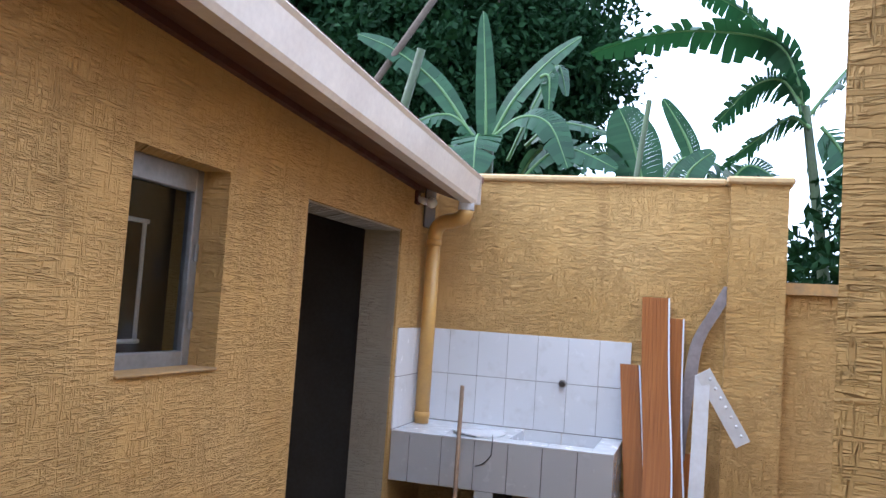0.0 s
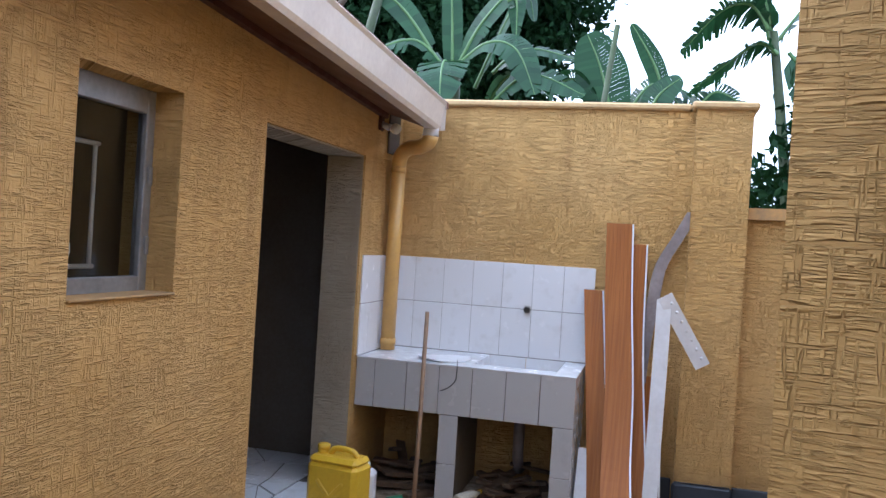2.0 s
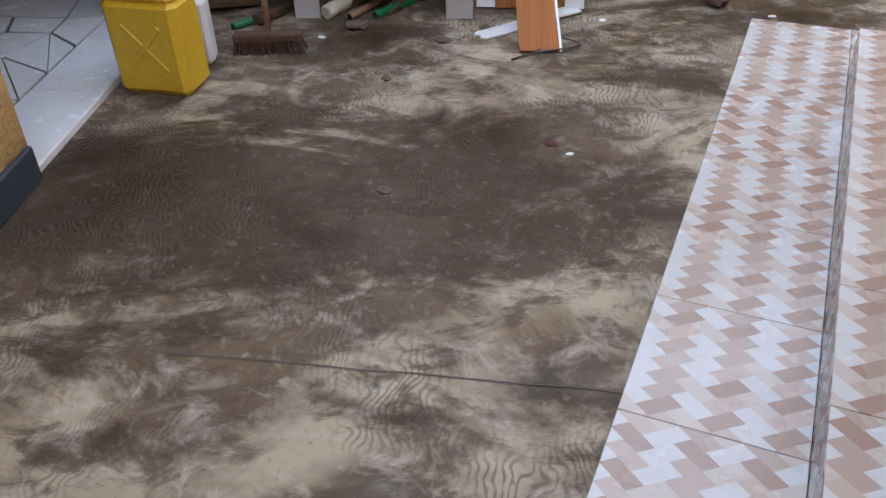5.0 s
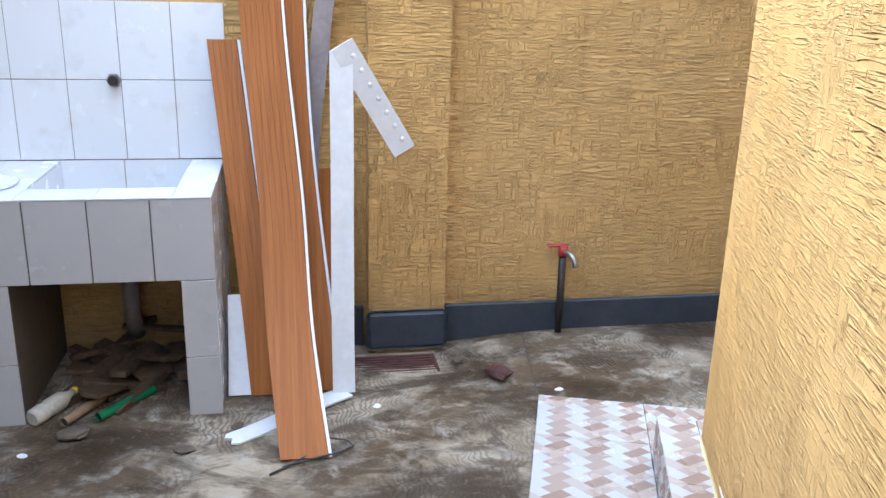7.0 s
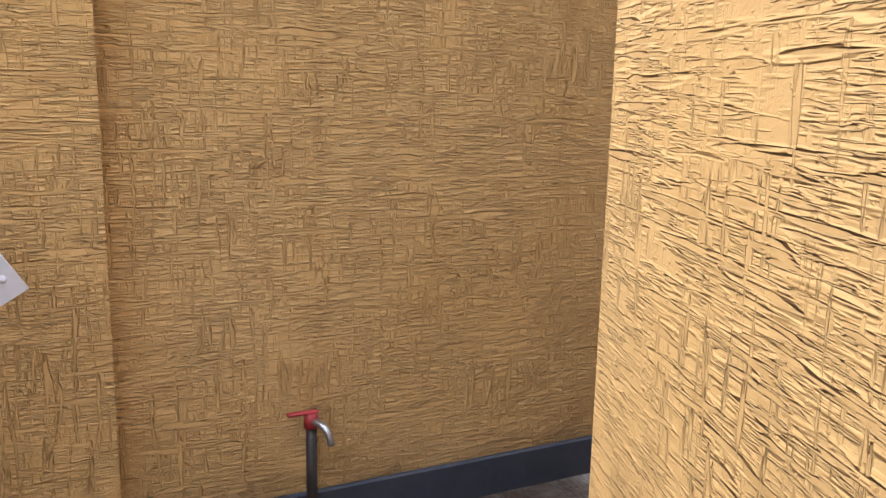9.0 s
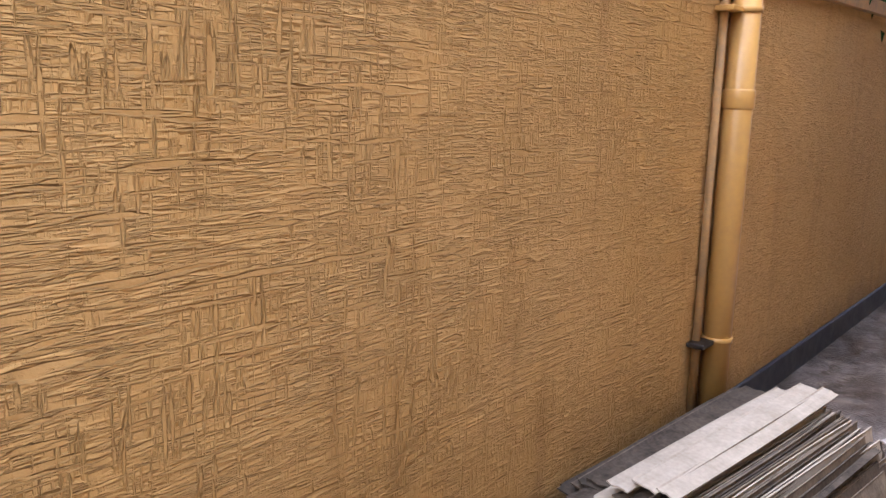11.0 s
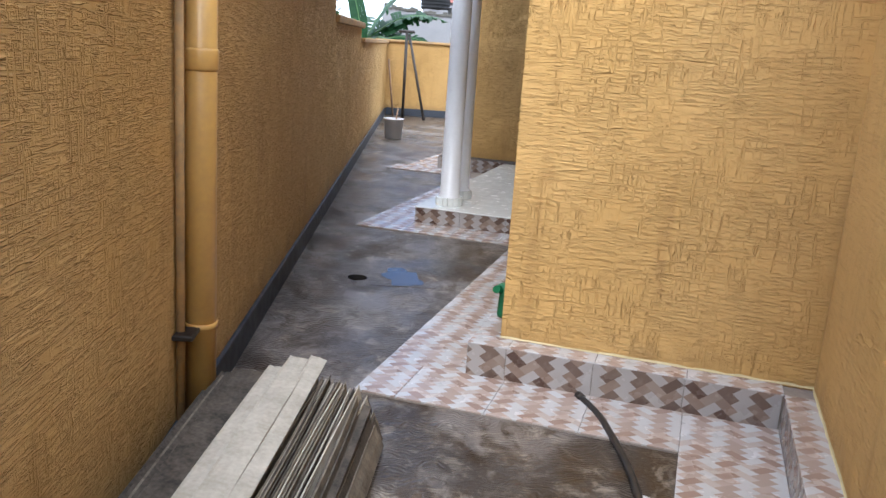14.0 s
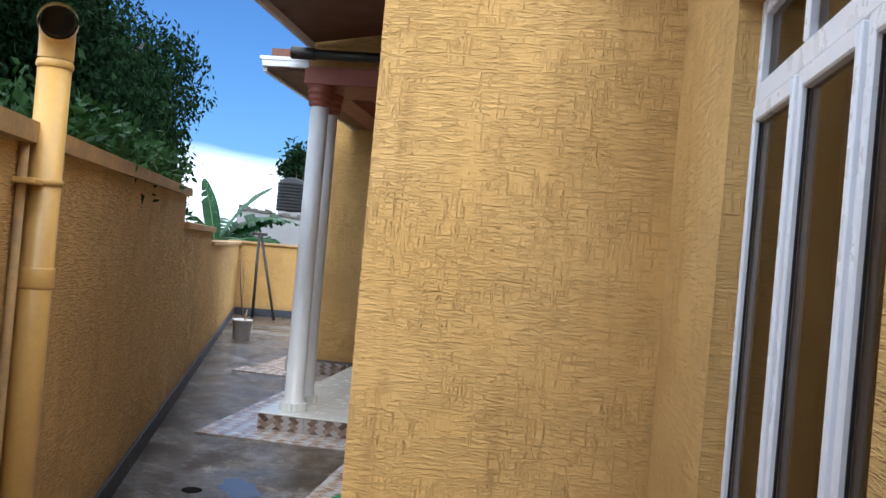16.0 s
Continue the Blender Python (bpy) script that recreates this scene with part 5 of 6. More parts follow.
# chips and litter on the yard floor
for x, y, s, mat, lab in ((0.739, 5.14, 0.048, RUST, "dark red brick fragment on the cement"), (-0.84, 4.85, 0.038, BARK, "dark mud lump on the cement"), (-0.46, 4.72, 0.03, BARK, "dark chip of wood on cement"), (-0.29, 4.86, 0.022, BARK, "dark chip of wood on cement"), (0.22, 4.95, 0.014, WHITE_PVC, "scrap of white plastic on cement"), (-0.03, 3.85, 0.018, RUST, "dried red leaf on cement"), (0.03, 3.79, 0.010, WHITE_PVC, "scrap of pale paper on cement"), (-0.55, 3.55, 0.02, BARK, "dark chip of wood on cement"), (-0.95, 3.25, 0.014, BARK, "dark dry leaf on cement"), (-0.65, 4.35, 0.02, BARK, "dark chip of wood on cement"), (-1.15, 3.10, 0.016, BARK, "dark dry leaf on cement"), (-0.98, 4.75, 0.014, WHITE_PVC, "scrap of white plastic on cement"), (0.60, 5.32, 0.022, BARK, "dark chip of wood on cement"), (0.95, 5.0, 0.013, WHITE_PVC, "scrap of white plastic on cement"), (3.83, 4.91, 0.020, BARK, "broken grey board chip on damp cement"), (4.12, 3.95, 0.024, WHITE_PVC, "torn white plastic scrap beside the hose"), (4.05, 4.75, 0.02, BARK, "dark chip on damp cement"), (4.6, 4.4, 0.014, BARK, "dark chip on damp cement"), (3.75, 4.55, 0.010, BARK, "grey board crumb on damp cement")):
    b_ = bmesh.new()
    bmesh.ops.create_icosphere(b_, subdivisions=2, radius=s)
    flat_ = 0.45 if s > 0.035 else 0.08 if mat is WHITE_PVC else 0.2
    for v_ in b_.verts:
        v_.co *= 1 + 0.4 * noise.noise(v_.co * (1.2 / s) + Vector((x * 3, y * 3, 0)))
        v_.co.z *= flat_
        v_.co.x *= 1.4
    lo = min(v_.co.z for v_ in b_.verts)
    ob = tagged(part("litter", b_, mat), lab, "litter")
    ob.matrix_world = pose(x, y, -lo, 0, 0, x * 400)
tagged(part("paper_flap", boxes(((-0.012, -0.06, -0.05), (-0.009, 0.06, 0.05), 0.001, HOUSE @ pose(0, -0.50, 0.235, 0, -16, 0))), WHITE_PVC), "torn white paper stuck on the stucco wall", "paper")
tagged(part("lean_stick", built(tube, [(3.39, 4.85, 0.018), (3.20, 4.91, 0.018), (3.00, 4.98, 0.018)], [0.018, 0.016, 0.017], 8), BARK), "short dark wooden stick on the damp cement", "stick")

# ---- the passage: standing pipe, hose, planks, puddle ----
SX, SY = 4.38, YE - 0.062
stack = thing("standing_pipe", "tall ochre painted standing pipe with open elbow top", "pipe")
part("shaft", built(tube, [(SX, SY, 0.0), (SX, SY, 2.16)], 0.055, 20), PIPE_OCHRE, stack)
for z, h in ((1.37, 0.075), (2.125, 0.03)):
    part("collar", built(tube, [(SX, SY, z), (SX, SY, z + 0.008), (SX, SY, z + h - 0.008), (SX, SY, z + h)], [0.057, 0.061, 0.061, 0.057], 20), PIPE_OCHRE, stack)
bend = arc((SX, SY, 2.16), (SX, SY, 2.255), (SX - 0.085, SY - 0.02, 2.265), 8)
part("elbow", built(tube, bend, 0.058, 20, False), PIPE_OCHRE, stack)
part("mouth", built(tube, [bend[-1] + Vector((0.002, 0, 0)), bend[-1] + Vector((-0.03, -0.006, 0.003))], 0.064, 20, False), PIPE_OCHRE, stack)
part("lining", built(tube, [p for p in bend[3:]] + [bend[-1] + Vector((-0.029, -0.006, 0.003))], 0.052, 20, False), BLACK, stack, "dark inside of pipe mouth")
for z in (0.468, 1.735):
    clip = part("clip", built(tube, [(SX, SY, z - 0.012), (SX, SY, z + 0.012)], 0.060, 20), PIPE_OCHRE, stack)
    part("bracket", boxes(((SX - 0.16, SY - 0.012, z - 0.014), (SX - 0.05, SY + 0.06, z + 0.006), 0.004)), IRON if z < 1 else PIPE_OCHRE, clip)
# brown of this pipe also carries the shadow line beside the shaft
part("thin_pipe", built(tube, [(SX - 0.105, YE - 0.019, 0), (SX - 0.105, YE - 0.019, 1.85)], 0.016, 10), CAP, stack, "thin weathered pipe, browned for the shadow beside it")

pts = [(4.97, 4.03, 0.018), (4.80, 3.985, 0.016), (4.64, 3.97, 0.016), (4.32, 3.96, 0.016), (3.99, 3.99, 0.016), (3.71, 4.05, 0.016), (3.47, 4.12, 0.016), (3.2, 4.21, 0.016), (2.9, 4.32, 0.016), (2.6, 4.42, 0.016), (2.35, 4.46, 0.016)]
hose = thing("garden_hose", "black rubber hose lying in a curve on the floor", "hose")
fine = []
for i in range(len(pts) - 1):
    p0, p1, p2, p3 = (Vector(pts[max(0, min(len(pts) - 1, i + k))]) for k in (-1, 0, 1, 2))
    for k in range(5):
        s = k / 5
        fine.append(0.5 * ((2 * p1) + (p2 - p0) * s + (2 * p0 - 5 * p1 + 4 * p2 - p3) * s * s + (3 * p1 - p0 - 3 * p2 + p3) * s ** 3))
part("tube", built(tube, fine, 0.0155, 12), BLACK, hose)
part("coupling", built(tube, [fine[0] + Vector((0.012, 0.006, 0.002)), fine[1]], 0.019, 12), IRON, hose)
puddle = bmesh.new()
bmesh.ops.create_circle(puddle, cap_ends=True, radius=1, segments=48)
for v_ in puddle.verts:
    a = math.atan2(v_.co.y, v_.co.x)
    r = 1 + 0.22 * math.sin(2 * a + 0.6) + 0.13 * math.sin(5 * a) + 0.06 * math.sin(9 * a + 2)
    v_.co = Vector((6.84 + 0.19 * r * math.cos(a), 4.88 + 0.135 * r * math.sin(a), 0.004))
water = Mat("puddle_water", 0.16, 0.0, 0.4)
water.colour((0.10, 0.098, 0.10))
structure("water_puddle", puddle, water.m, "shallow rain puddle on the cement floor", category="puddle")
inspection = tagged(part("drain_cover", boxes(((6.62, 4.66, 0.0), (7.12, 5.10, 0.0025))), CEMENT), "square cement drain cover in the floor", "drain cover")
# flat black disc, its colour stands in for the shade down the hole
tagged(part("floor_hole", built(lathe, (6.78, 5.17, 0.0), [(0.065, 0.001), (0.062, 0.003)], 20), HOLE_BLACK), "small dark drain hole in cement", "drain")
green = thing("hose_coupling", "green plastic hose connector beside house corner", "connector", HOUSE @ pose(4.16, WF + 0.065, HP))
part("body", built(lathe, (0, 0, 0), [(0.030, 0), (0.034, 0.02), (0.030, 0.12), (0.036, 0.14), (0.036, 0.17), (0.026, 0.175)], 16), GREEN_PLASTIC, green)
part("arm", built(tube, [(0, 0, 0.13), (-0.04, 0.03, 0.155), (-0.075, 0.03, 0.16)], 0.020, 10), GREEN_PLASTIC, green)

# planks: a heap of old ceiling boards, flat ones by the wall, upright ones beside them
GP = "heap of old ceiling boards"
rp = random.Random(11)


def plank(x, y, z, l, w, rz, tilt, mat, label, pitch_=0.0, ragged=0.014, thin=False):
    b_ = bmesh.new()
    n = 6
    bow = rp.uniform(-0.012, 0.012)
    if thin:
        prof = [(-w / 2, 0.0), (-w * 0.2, 0.001), (0.0, 0.0025), (w * 0.2, 0.001), (w * 0.42, 0.0), (w / 2, 0.003)]
    else:
        prof = [(-w / 2, 0.0), (-w / 2 + 0.006, 0.010), (-w * 0.12, 0.010), (-w * 0.10, 0.004), (w * 0.02, 0.004), (w * 0.04, 0.010), (w / 2 - 0.012, 0.010), (w / 2, 0.002)]
    jag = [rp.uniform(-ragged, ragged) for _ in prof]
    rows = [[((k / n - 0.5) * l + (jag[j] if k in (0, n) else 0.0), a, c + bow * math.sin(math.pi * k / n)) for j, (a, c) in enumerate(prof)] for k in range(n + 1)]
    sheet(b_, rows, 0.005 if thin else 0.009)
    ob = tagged(part("ceiling_board", b_, mat), label, "board", GP)
    ob.matrix_world = pose(x, y, z, 0, 0, rz) @ pose(0, 0, 0, tilt, pitch_, 0)
    return ob


BX = 3.79
for layer in range(19):     # the bed of the heap, its near ends uneven
    z = 0.007 + layer * 0.0104
    for j in range(5):
        y = 5.065 + j * 0.108 + rp.uniform(-0.022, 0.022)
        tone = rp.random()
        plank(BX + rp.uniform(-0.06, 0.07), min(y, 5.515), z + rp.uniform(0, 0.002), rp.uniform(1.14, 1.24), rp.uniform(0.085, 0.115), -4 + rp.uniform(-1.8, 1.8), rp.uniform(-2, 2), OLDBOARD if tone < 0.05 else GREYBOARD if tone < 0.35 else DIRTBOARD, "grimy grey-brown ceiling board in heap by the wall", 0, 0.012, True)
for k in range(7):      # against the wall, sloping
    plank(BX + 0.06 + rp.uniform(-0.05, 0.05), 5.515 - k * 0.016, 0.212 + 0.011 * k, 1.16, 0.125, -3, 20 - 2 * k, GREYBOARD if k == 3 else DIRTBOARD, "grimy ceiling board sloping against the wall", 0, 0.008, True)
for k in range(32):     # boards on edge, leaning over one another
    f = k / 31
    pale = k % 4 == 1 and k > 8
    plank(BX + 0.03 - 0.04 * f + rp.uniform(-0.07, 0.06), 5.255 - f * 0.215, 0.262 - 0.085 * f + rp.uniform(-0.014, 0.012), rp.uniform(1.14, 1.24), 0.100, -5.0 - 1.5 * f + rp.uniform(-0.6, 0.6), 95 - 14 * f + rp.uniform(-4, 4), OLDBOARD if pale else DIRTBOARD if k % 3 == 0 else GREYBOARD, "pale ceiling board standing on edge in the heap" if pale else "dusty ceiling board standing on edge in the heap", 0, 0.004, True)
for k in range(8):      # leaning against the outer side of the heap, lower and lower
    plank(BX + 0.02 + rp.uniform(-0.06, 0.06), 5.024 - 0.009 * k, 0.165 - 0.014 * k, rp.uniform(1.14, 1.24), 0.095, -6.0 + rp.uniform(-0.6, 0.6), 78 - 1.5 * k + rp.uniform(-2, 2), OLDBOARD if k == 1 else GREYBOARD if k % 2 else DIRTBOARD, "dusty ceiling board leaning on the heap", 0, 0.006, True)
for dy, dz, dx, l, w in ((0.066, 0.000, -0.03, 1.16, 0.070), (-0.002, 0.012, 0.02, 1.20, 0.082), (-0.066, 0.006, 0.04, 1.22, 0.062)):
    plank(3.80 + dx, 5.262 + dy, 0.330 + dz, l, w, -5.0, 6 + 120 * (-dy if dy < 0 else 0), OLDBOARD, "pale weathered ceiling board on top of heap", 0, 0.005, True)
for k in range(9):      # broken short ends at the near side
    plank(3.27 + rp.uniform(-0.04, 0.06), 5.38 + rp.uniform(-0.09, 0.09), 0.232 + 0.008 * k, rp.uniform(0.18, 0.30), 0.075, rp.uniform(-12, 6), rp.uniform(-10, 4), OLDBOARD if k == 6 else GREYBOARD if k in (2, 4, 8) else DIRTBOARD, "broken ceiling board end in the heap", 0, 0.010, True)

# far end: bucket and iron stand
buck = thing("bucket", "dirty white plastic bucket with a stick in it", "bucket", pose(15.1, 5.26, 0))
part("body", built(lathe, (0, 0, 0), [(0.13, 0), (0.155, 0.30), (0.165, 0.30), (0.165, 0.32), (0.15, 0.32), (0.125, 0.02)], 24), WHITE_PVC, buck)
part("stick", built(tube, [(-0.05, 0, 0.02), (0.22, -0.05, 0.46)], 0.012, 8), BROOM_WOOD, buck)
stand = thing("iron_stand", "black iron stand with crossbar leaning at the wall", "stand")
part("post", built(tube, [(19.05, 5.22, 0), (19.05, 5.22, 1.72)], 0.03, 10), IRON, stand)
part("crossbar", built(tube, [(19.05, 5.38, 1.72), (19.05, 5.06, 1.72)], 0.03, 10), IRON, stand)
part("strut", built(tube, [(19.05, 5.17, 1.66), (18.75, 4.78, 0.0)], 0.026, 10), IRON, stand)
tagged(part("leaning_pole", built(tube, [(19.2, 5.42, 0), (19.3, 5.57, 1.15)], 0.018, 8), BROOM_WOOD), "thin wooden pole leaning in the corner", "pole")

# ---- plants ----


def leaf_curve(base, az, el, length, droop, n):
    """Points along a leaf that starts at elevation el and bends down by droop degrees."""
    p, pts = Vector(base), []
    for k in range(n + 1):
        pts.append(p.copy())
        e = radians(el - droop * (k / n) ** 1.4)
        p = p + Vector((math.sin(radians(az)) * math.cos(e), math.cos(radians(az)) * math.cos(e), math.sin(e))) * (length / n)
    return pts


def banana_blade(owner, pts, width, torn, roll, seed):
    """A blade along its midrib, torn between the side veins."""
    n = len(pts) - 1
    blade, rib = bmesh.new(), bmesh.new()
    r = random.Random(seed)
    tube(rib, pts, [0.020 * (1 - 0.85 * k / n) for k in range(n + 1)], 6)
    start = max(2, n // 8)
    for s in (-1, 1):
        last_end = None
        sway = 0.0
        for k in range(start, n):
            d = (pts[k + 1] - pts[k]).normalized()
            side = d.cross(Vector((0, 0, 1)))
            side = side.normalized() if side.length > 0.05 else Vector((1, 0, 0))
            side = Matrix.Rotation(radians(roll), 3, d) @ side * s
            nrm = side.cross(d).normalized() * s

            def half(t):
                q = (t - start) / (n - start)
                return width / 2 * (max(math.sin(math.pi * min(1.0, 0.08 + 0.92 * q) ** 0.8), 0.0) ** 0.55)

            tear = r.random() < torn
            sag = -0.10 - (0.55 * r.random() if tear else 0.0)
            w0, w1 = half(k), half(k + 1)
            reach0 = side * w0 + Vector((0, 0, sag * w0)) + d * (w0 * 0.25)
            reach1 = side * w1 + Vector((0, 0, sag * w1)) + d * (w1 * 0.25)
            a, b = pts[k], pts[k + 1]
            gap = 0.12 if tear else 0.0
            o0 = a + reach0 + (b - a) * gap
            o1 = b + reach1 - (b - a) * gap
            if not tear and last_end is not None:
                o0 = last_end
            m0 = a + reach0 * 0.5 - Vector((0, 0, sag * w0 * 0.25))
            m1 = b + reach1 * 0.5 - Vector((0, 0, sag * w1 * 0.25))
            va, vb, vm0, vm1, vo0, vo1 = (blade.verts.new(p_) for p_ in (a, b, m0, m1, o0, o1))
            blade.faces.new((va, vb, vm1, vm0)).smooth = True
            blade.faces.new((vm0, vm1, vo1, vo0)).smooth = True
            last_end = o1 if not tear else None
    leaf = part("leaf", blade, BANANA, owner)
    part("midrib", rib, BANANA_RIB, leaf)
    return leaf


def banana_leaf(owner, base, az, el, length, width, droop, torn, roll=0.0, n=22):
    return banana_blade(owner, leaf_curve(base, az, el, length, droop, n), width, torn, roll, int(az * 7 + length * 100 + base[0] * 31))


def banana(label, x, y, height, leaves, radius=0.11, lean=0.0):
    t = thing("banana_plant", label, "banana plant", group="banana plants behind wall")
    part("stem", built(tube, [(x + lean, y, -0.09), (x + 0.03 + lean * 0.75, y, height * 0.5), (x, y, height)], [radius * 1.3, radius, radius * 0.6], 14), BANANA_STEM, t)
    for dz, az, el, l, w, droop, torn, roll in leaves:
        banana_leaf(t, (x, y, height + dz), az, el, l, w, droop, torn, roll)
    return t


def spline(pts, n):
    """n + 1 points along a smooth line through pts."""
    pts = [Vector(p) for p in pts]
    out = []
    for k in range(n + 1):
        f = k / n * (len(pts) - 1)
        i = min(int(f), len(pts) - 2)
        t = f - i
        p0, p1, p2, p3 = pts[max(i - 1, 0)], pts[i], pts[i + 1], pts[min(i + 2, len(pts) - 1)]
        out.append(0.5 * ((2 * p1) + (p2 - p0) * t + (2 * p0 - 5 * p1 + 4 * p2 - p3) * t * t + (3 * p1 - p0 - 3 * p2 + p3) * t ** 3))
    return out


def banana_group(label, stem, radius, leaves):
    """A plant from its stem line and leaves, each by the points its midrib passes, width, tearing and roll."""
    t = thing("banana_plant", label, "banana plant", group="banana plants behind wall")
    line = spline(stem, 8)
    part("stem", built(tube, line, [radius * (1.3 - 0.6 * k / 8) for k in range(9)], 14), BANANA_STEM, t)
    for k, (width, torn, roll, *pts) in enumerate(leaves):
        banana_blade(t, spline(pts, 30), width, torn, roll, k + len(label))
    return t


banana_group("leafy banana plant with one upright rolled leaf behind wall", [(-1.9, 7.5, -0.09), (-1.86, 7.5, 1.6), (-1.84, 7.5, 3.15)], 0.10, [
    (0.21, 0.0, 78, (-1.84, 7.5, 3.0), (-1.88, 7.5, 3.6), (-1.95, 7.5, 4.35)),
    (0.25, 0.10, -62, (-2.0, 7.5, 3.2), (-2.35, 7.5, 3.66), (-2.8, 7.5, 4.0), (-3.2, 7.5, 4.17)),
    (0.23, 0.06, 62, (-1.8, 7.45, 3.1), (-1.6, 7.45, 3.5), (-1.3, 7.45, 3.85), (-1.02, 7.45, 4.07)),
    (0.17, 0.10, 70, (-1.36, 7.42, 3.70), (-1.28, 7.40, 3.68), (-1.26, 7.38, 3.30)),
    (0.36, 0.22, 40, (-1.8, 7.4, 3.1), (-1.5, 7.3, 3.30), (-1.22, 7.2, 3.22), (-1.02, 7.1, 2.82)),
    (0.24, 0.30, 35, (-1.5, 7.6, 3.1), (-1.2, 7.6, 3.32), (-0.72, 7.6, 3.22)),
    (0.44, 0.15, 5, (-1.86, 7.45, 3.05), (-1.84, 7.2, 3.12), (-1.80, 6.95, 2.98), (-1.76, 6.8, 2.70)),
    (0.28, 0.35, -30, (-1.9, 7.5, 3.1), (-2.2, 7.45, 3.36), (-2.6, 7.4, 3.22), (-2.85, 7.4, 2.95)),
    (0.34, 0.25, 45, (-1.45, 7.3, 2.75), (-1.1, 7.25, 3.02), (-0.62, 7.2, 2.84)),
    (0.30, 0.20, 30, (-1.7, 7.8, 3.0), (-1.45, 7.8, 3.60), (-1.28, 7.8, 3.92), (-1.18, 7.8, 3.62)),
    (0.36, 0.35, 0, (-1.6, 7.8, 2.8), (-1.35, 7.75, 3.12), (-0.95, 7.7, 2.9)),
    (0.40, 0.30, -20, (-1.95, 7.6, 2.9), (-2.25, 7.6, 3.1), (-2.6, 7.6, 2.85))])
banana_group("young banana plant with broad paddle leaves behind wall", [(-0.4, 7.5, -0.09), (-0.4, 7.5, 1.4), (-0.38, 7.5, 2.75)], 0.08, [
    (0.46, 0.02, 82, (-0.38, 7.5, 2.55), (-0.47, 7.5, 2.95), (-0.56, 7.5, 3.22), (-0.66, 7.5, 3.43)),
    (0.18, 0.0, 72, (0.06, 7.5, 2.75), (-0.04, 7.5, 3.08), (-0.15, 7.5, 3.30), (-0.29, 7.5, 3.52)),
    (0.30, 0.25, 40, (-0.3, 7.5, 2.7), (-0.08, 7.5, 3.0), (0.18, 7.5, 2.8)),
    (0.26, 0.0, 68, (-0.10, 7.3, 2.62), (-0.03, 7.3, 2.86), (0.15, 7.3, 3.02)),
    (0.30, 0.30, 30, (-0.5, 7.6, 2.75), (-0.75, 7.6, 3.05), (-1.0, 7.6, 2.95)),
    (0.34, 0.30, 45, (0.2, 7.4, 2.6), (0.42, 7.4, 2.92), (0.70, 7.4, 2.78)),
    (0.34, 0.40, 20, (-0.2, 7.7, 2.7), (0.12, 7.7, 3.0), (0.45, 7.7, 2.75))])
banana_group("tall banana plant with torn arching leaves behind wall", [(1.25, 7.5, -0.09), (1.05, 7.5, 2.0), (0.86, 7.5, 3.45)], 0.048, [
    (0.46, 0.85, 18, (0.86, 7.5, 3.30), (0.80, 7.5, 3.66), (0.60, 7.5, 4.00), (0.03, 7.5, 4.11), (-0.45, 7.5, 4.08), (-0.95, 7.5, 3.93)),
    (0.42, 0.80, 15, (0.84, 7.6, 3.40), (0.72, 7.6, 3.85), (0.38, 7.6, 4.28), (-0.10, 7.6, 4.55)),
    (0.40, 0.75, 25, (0.82, 7.45, 3.45), (0.66, 7.45, 3.66), (0.42, 7.4, 3.58), (0.13, 7.4, 3.24)),
    (0.30, 0.80, 20, (0.90, 7.45, 3.25), (0.74, 7.45, 3.34), (0.48, 7.4, 3.14), (0.20, 7.4, 2.90)),
    (0.46, 0.30, 60, (1.0, 7.6, 3.3), (1.2, 7.6, 3.0), (1.3, 7.6, 2.4)),
    (0.50, 0.60, 0, (0.9, 7.7, 3.4), (1.4, 7.8, 4.0), (2.0, 7.9, 3.9))])
banana("banana plant with broad upright leaves beyond the far wall", 22.6, 6.35, 1.35, [
    (0.0, 20, 80, 1.7, 0.50, 14, 0.05, 75), (0.0, 165, 50, 1.9, 0.62, 60, 0.5, 40), (0.1, 175, 40, 2.0, 0.55, 50, 0.7, 20), (0.0, 195, 25, 1.7, 0.6, 50, 0.6, 30), (0.0, 185, 48, 2.3, 0.58, 75, 0.7, 0), (0.0, -30, 55, 2.0, 0.6, 65, 0.5, 0), (0.0, 200, 66, 2.1, 0.55, 45, 0.3, 30), (0.0, 150, 30, 1.8, 0.58, 70, 0.6, 20), (0.0, 90, 50, 1.9, 0.5, 70, 0.6, 0), (-0.1, -120, 35, 1.7, 0.55, 80, 0.4, 0)], 0.14)
for x, y, z0, z1, r_, lab in ((-2.58, 7.4, 3.3, 3.97, 0.045, "cut green banana stem standing behind wall"), (-0.46, 7.1, 2.0, 3.40, 0.026, "thin cut banana stalk behind wall")):
    tagged(part("cut_stem", built(tube, [(x - 0.25, y, -0.09), (x - 0.08, y, z0), (x + 0.08, y, z1)], [r_ * 1.3, r_, r_ * 0.9], 10), BANANA_STEM), lab, "plant stem")
tagged(part("dead_pole", built(tube, [(-5.6, 7.5, -0.09), (-3.0, 7.5, 3.66), (-2.2, 7.5, 4.85)], 0.035, 8), BARK), "slanting bare pole among banana plants", "pole")


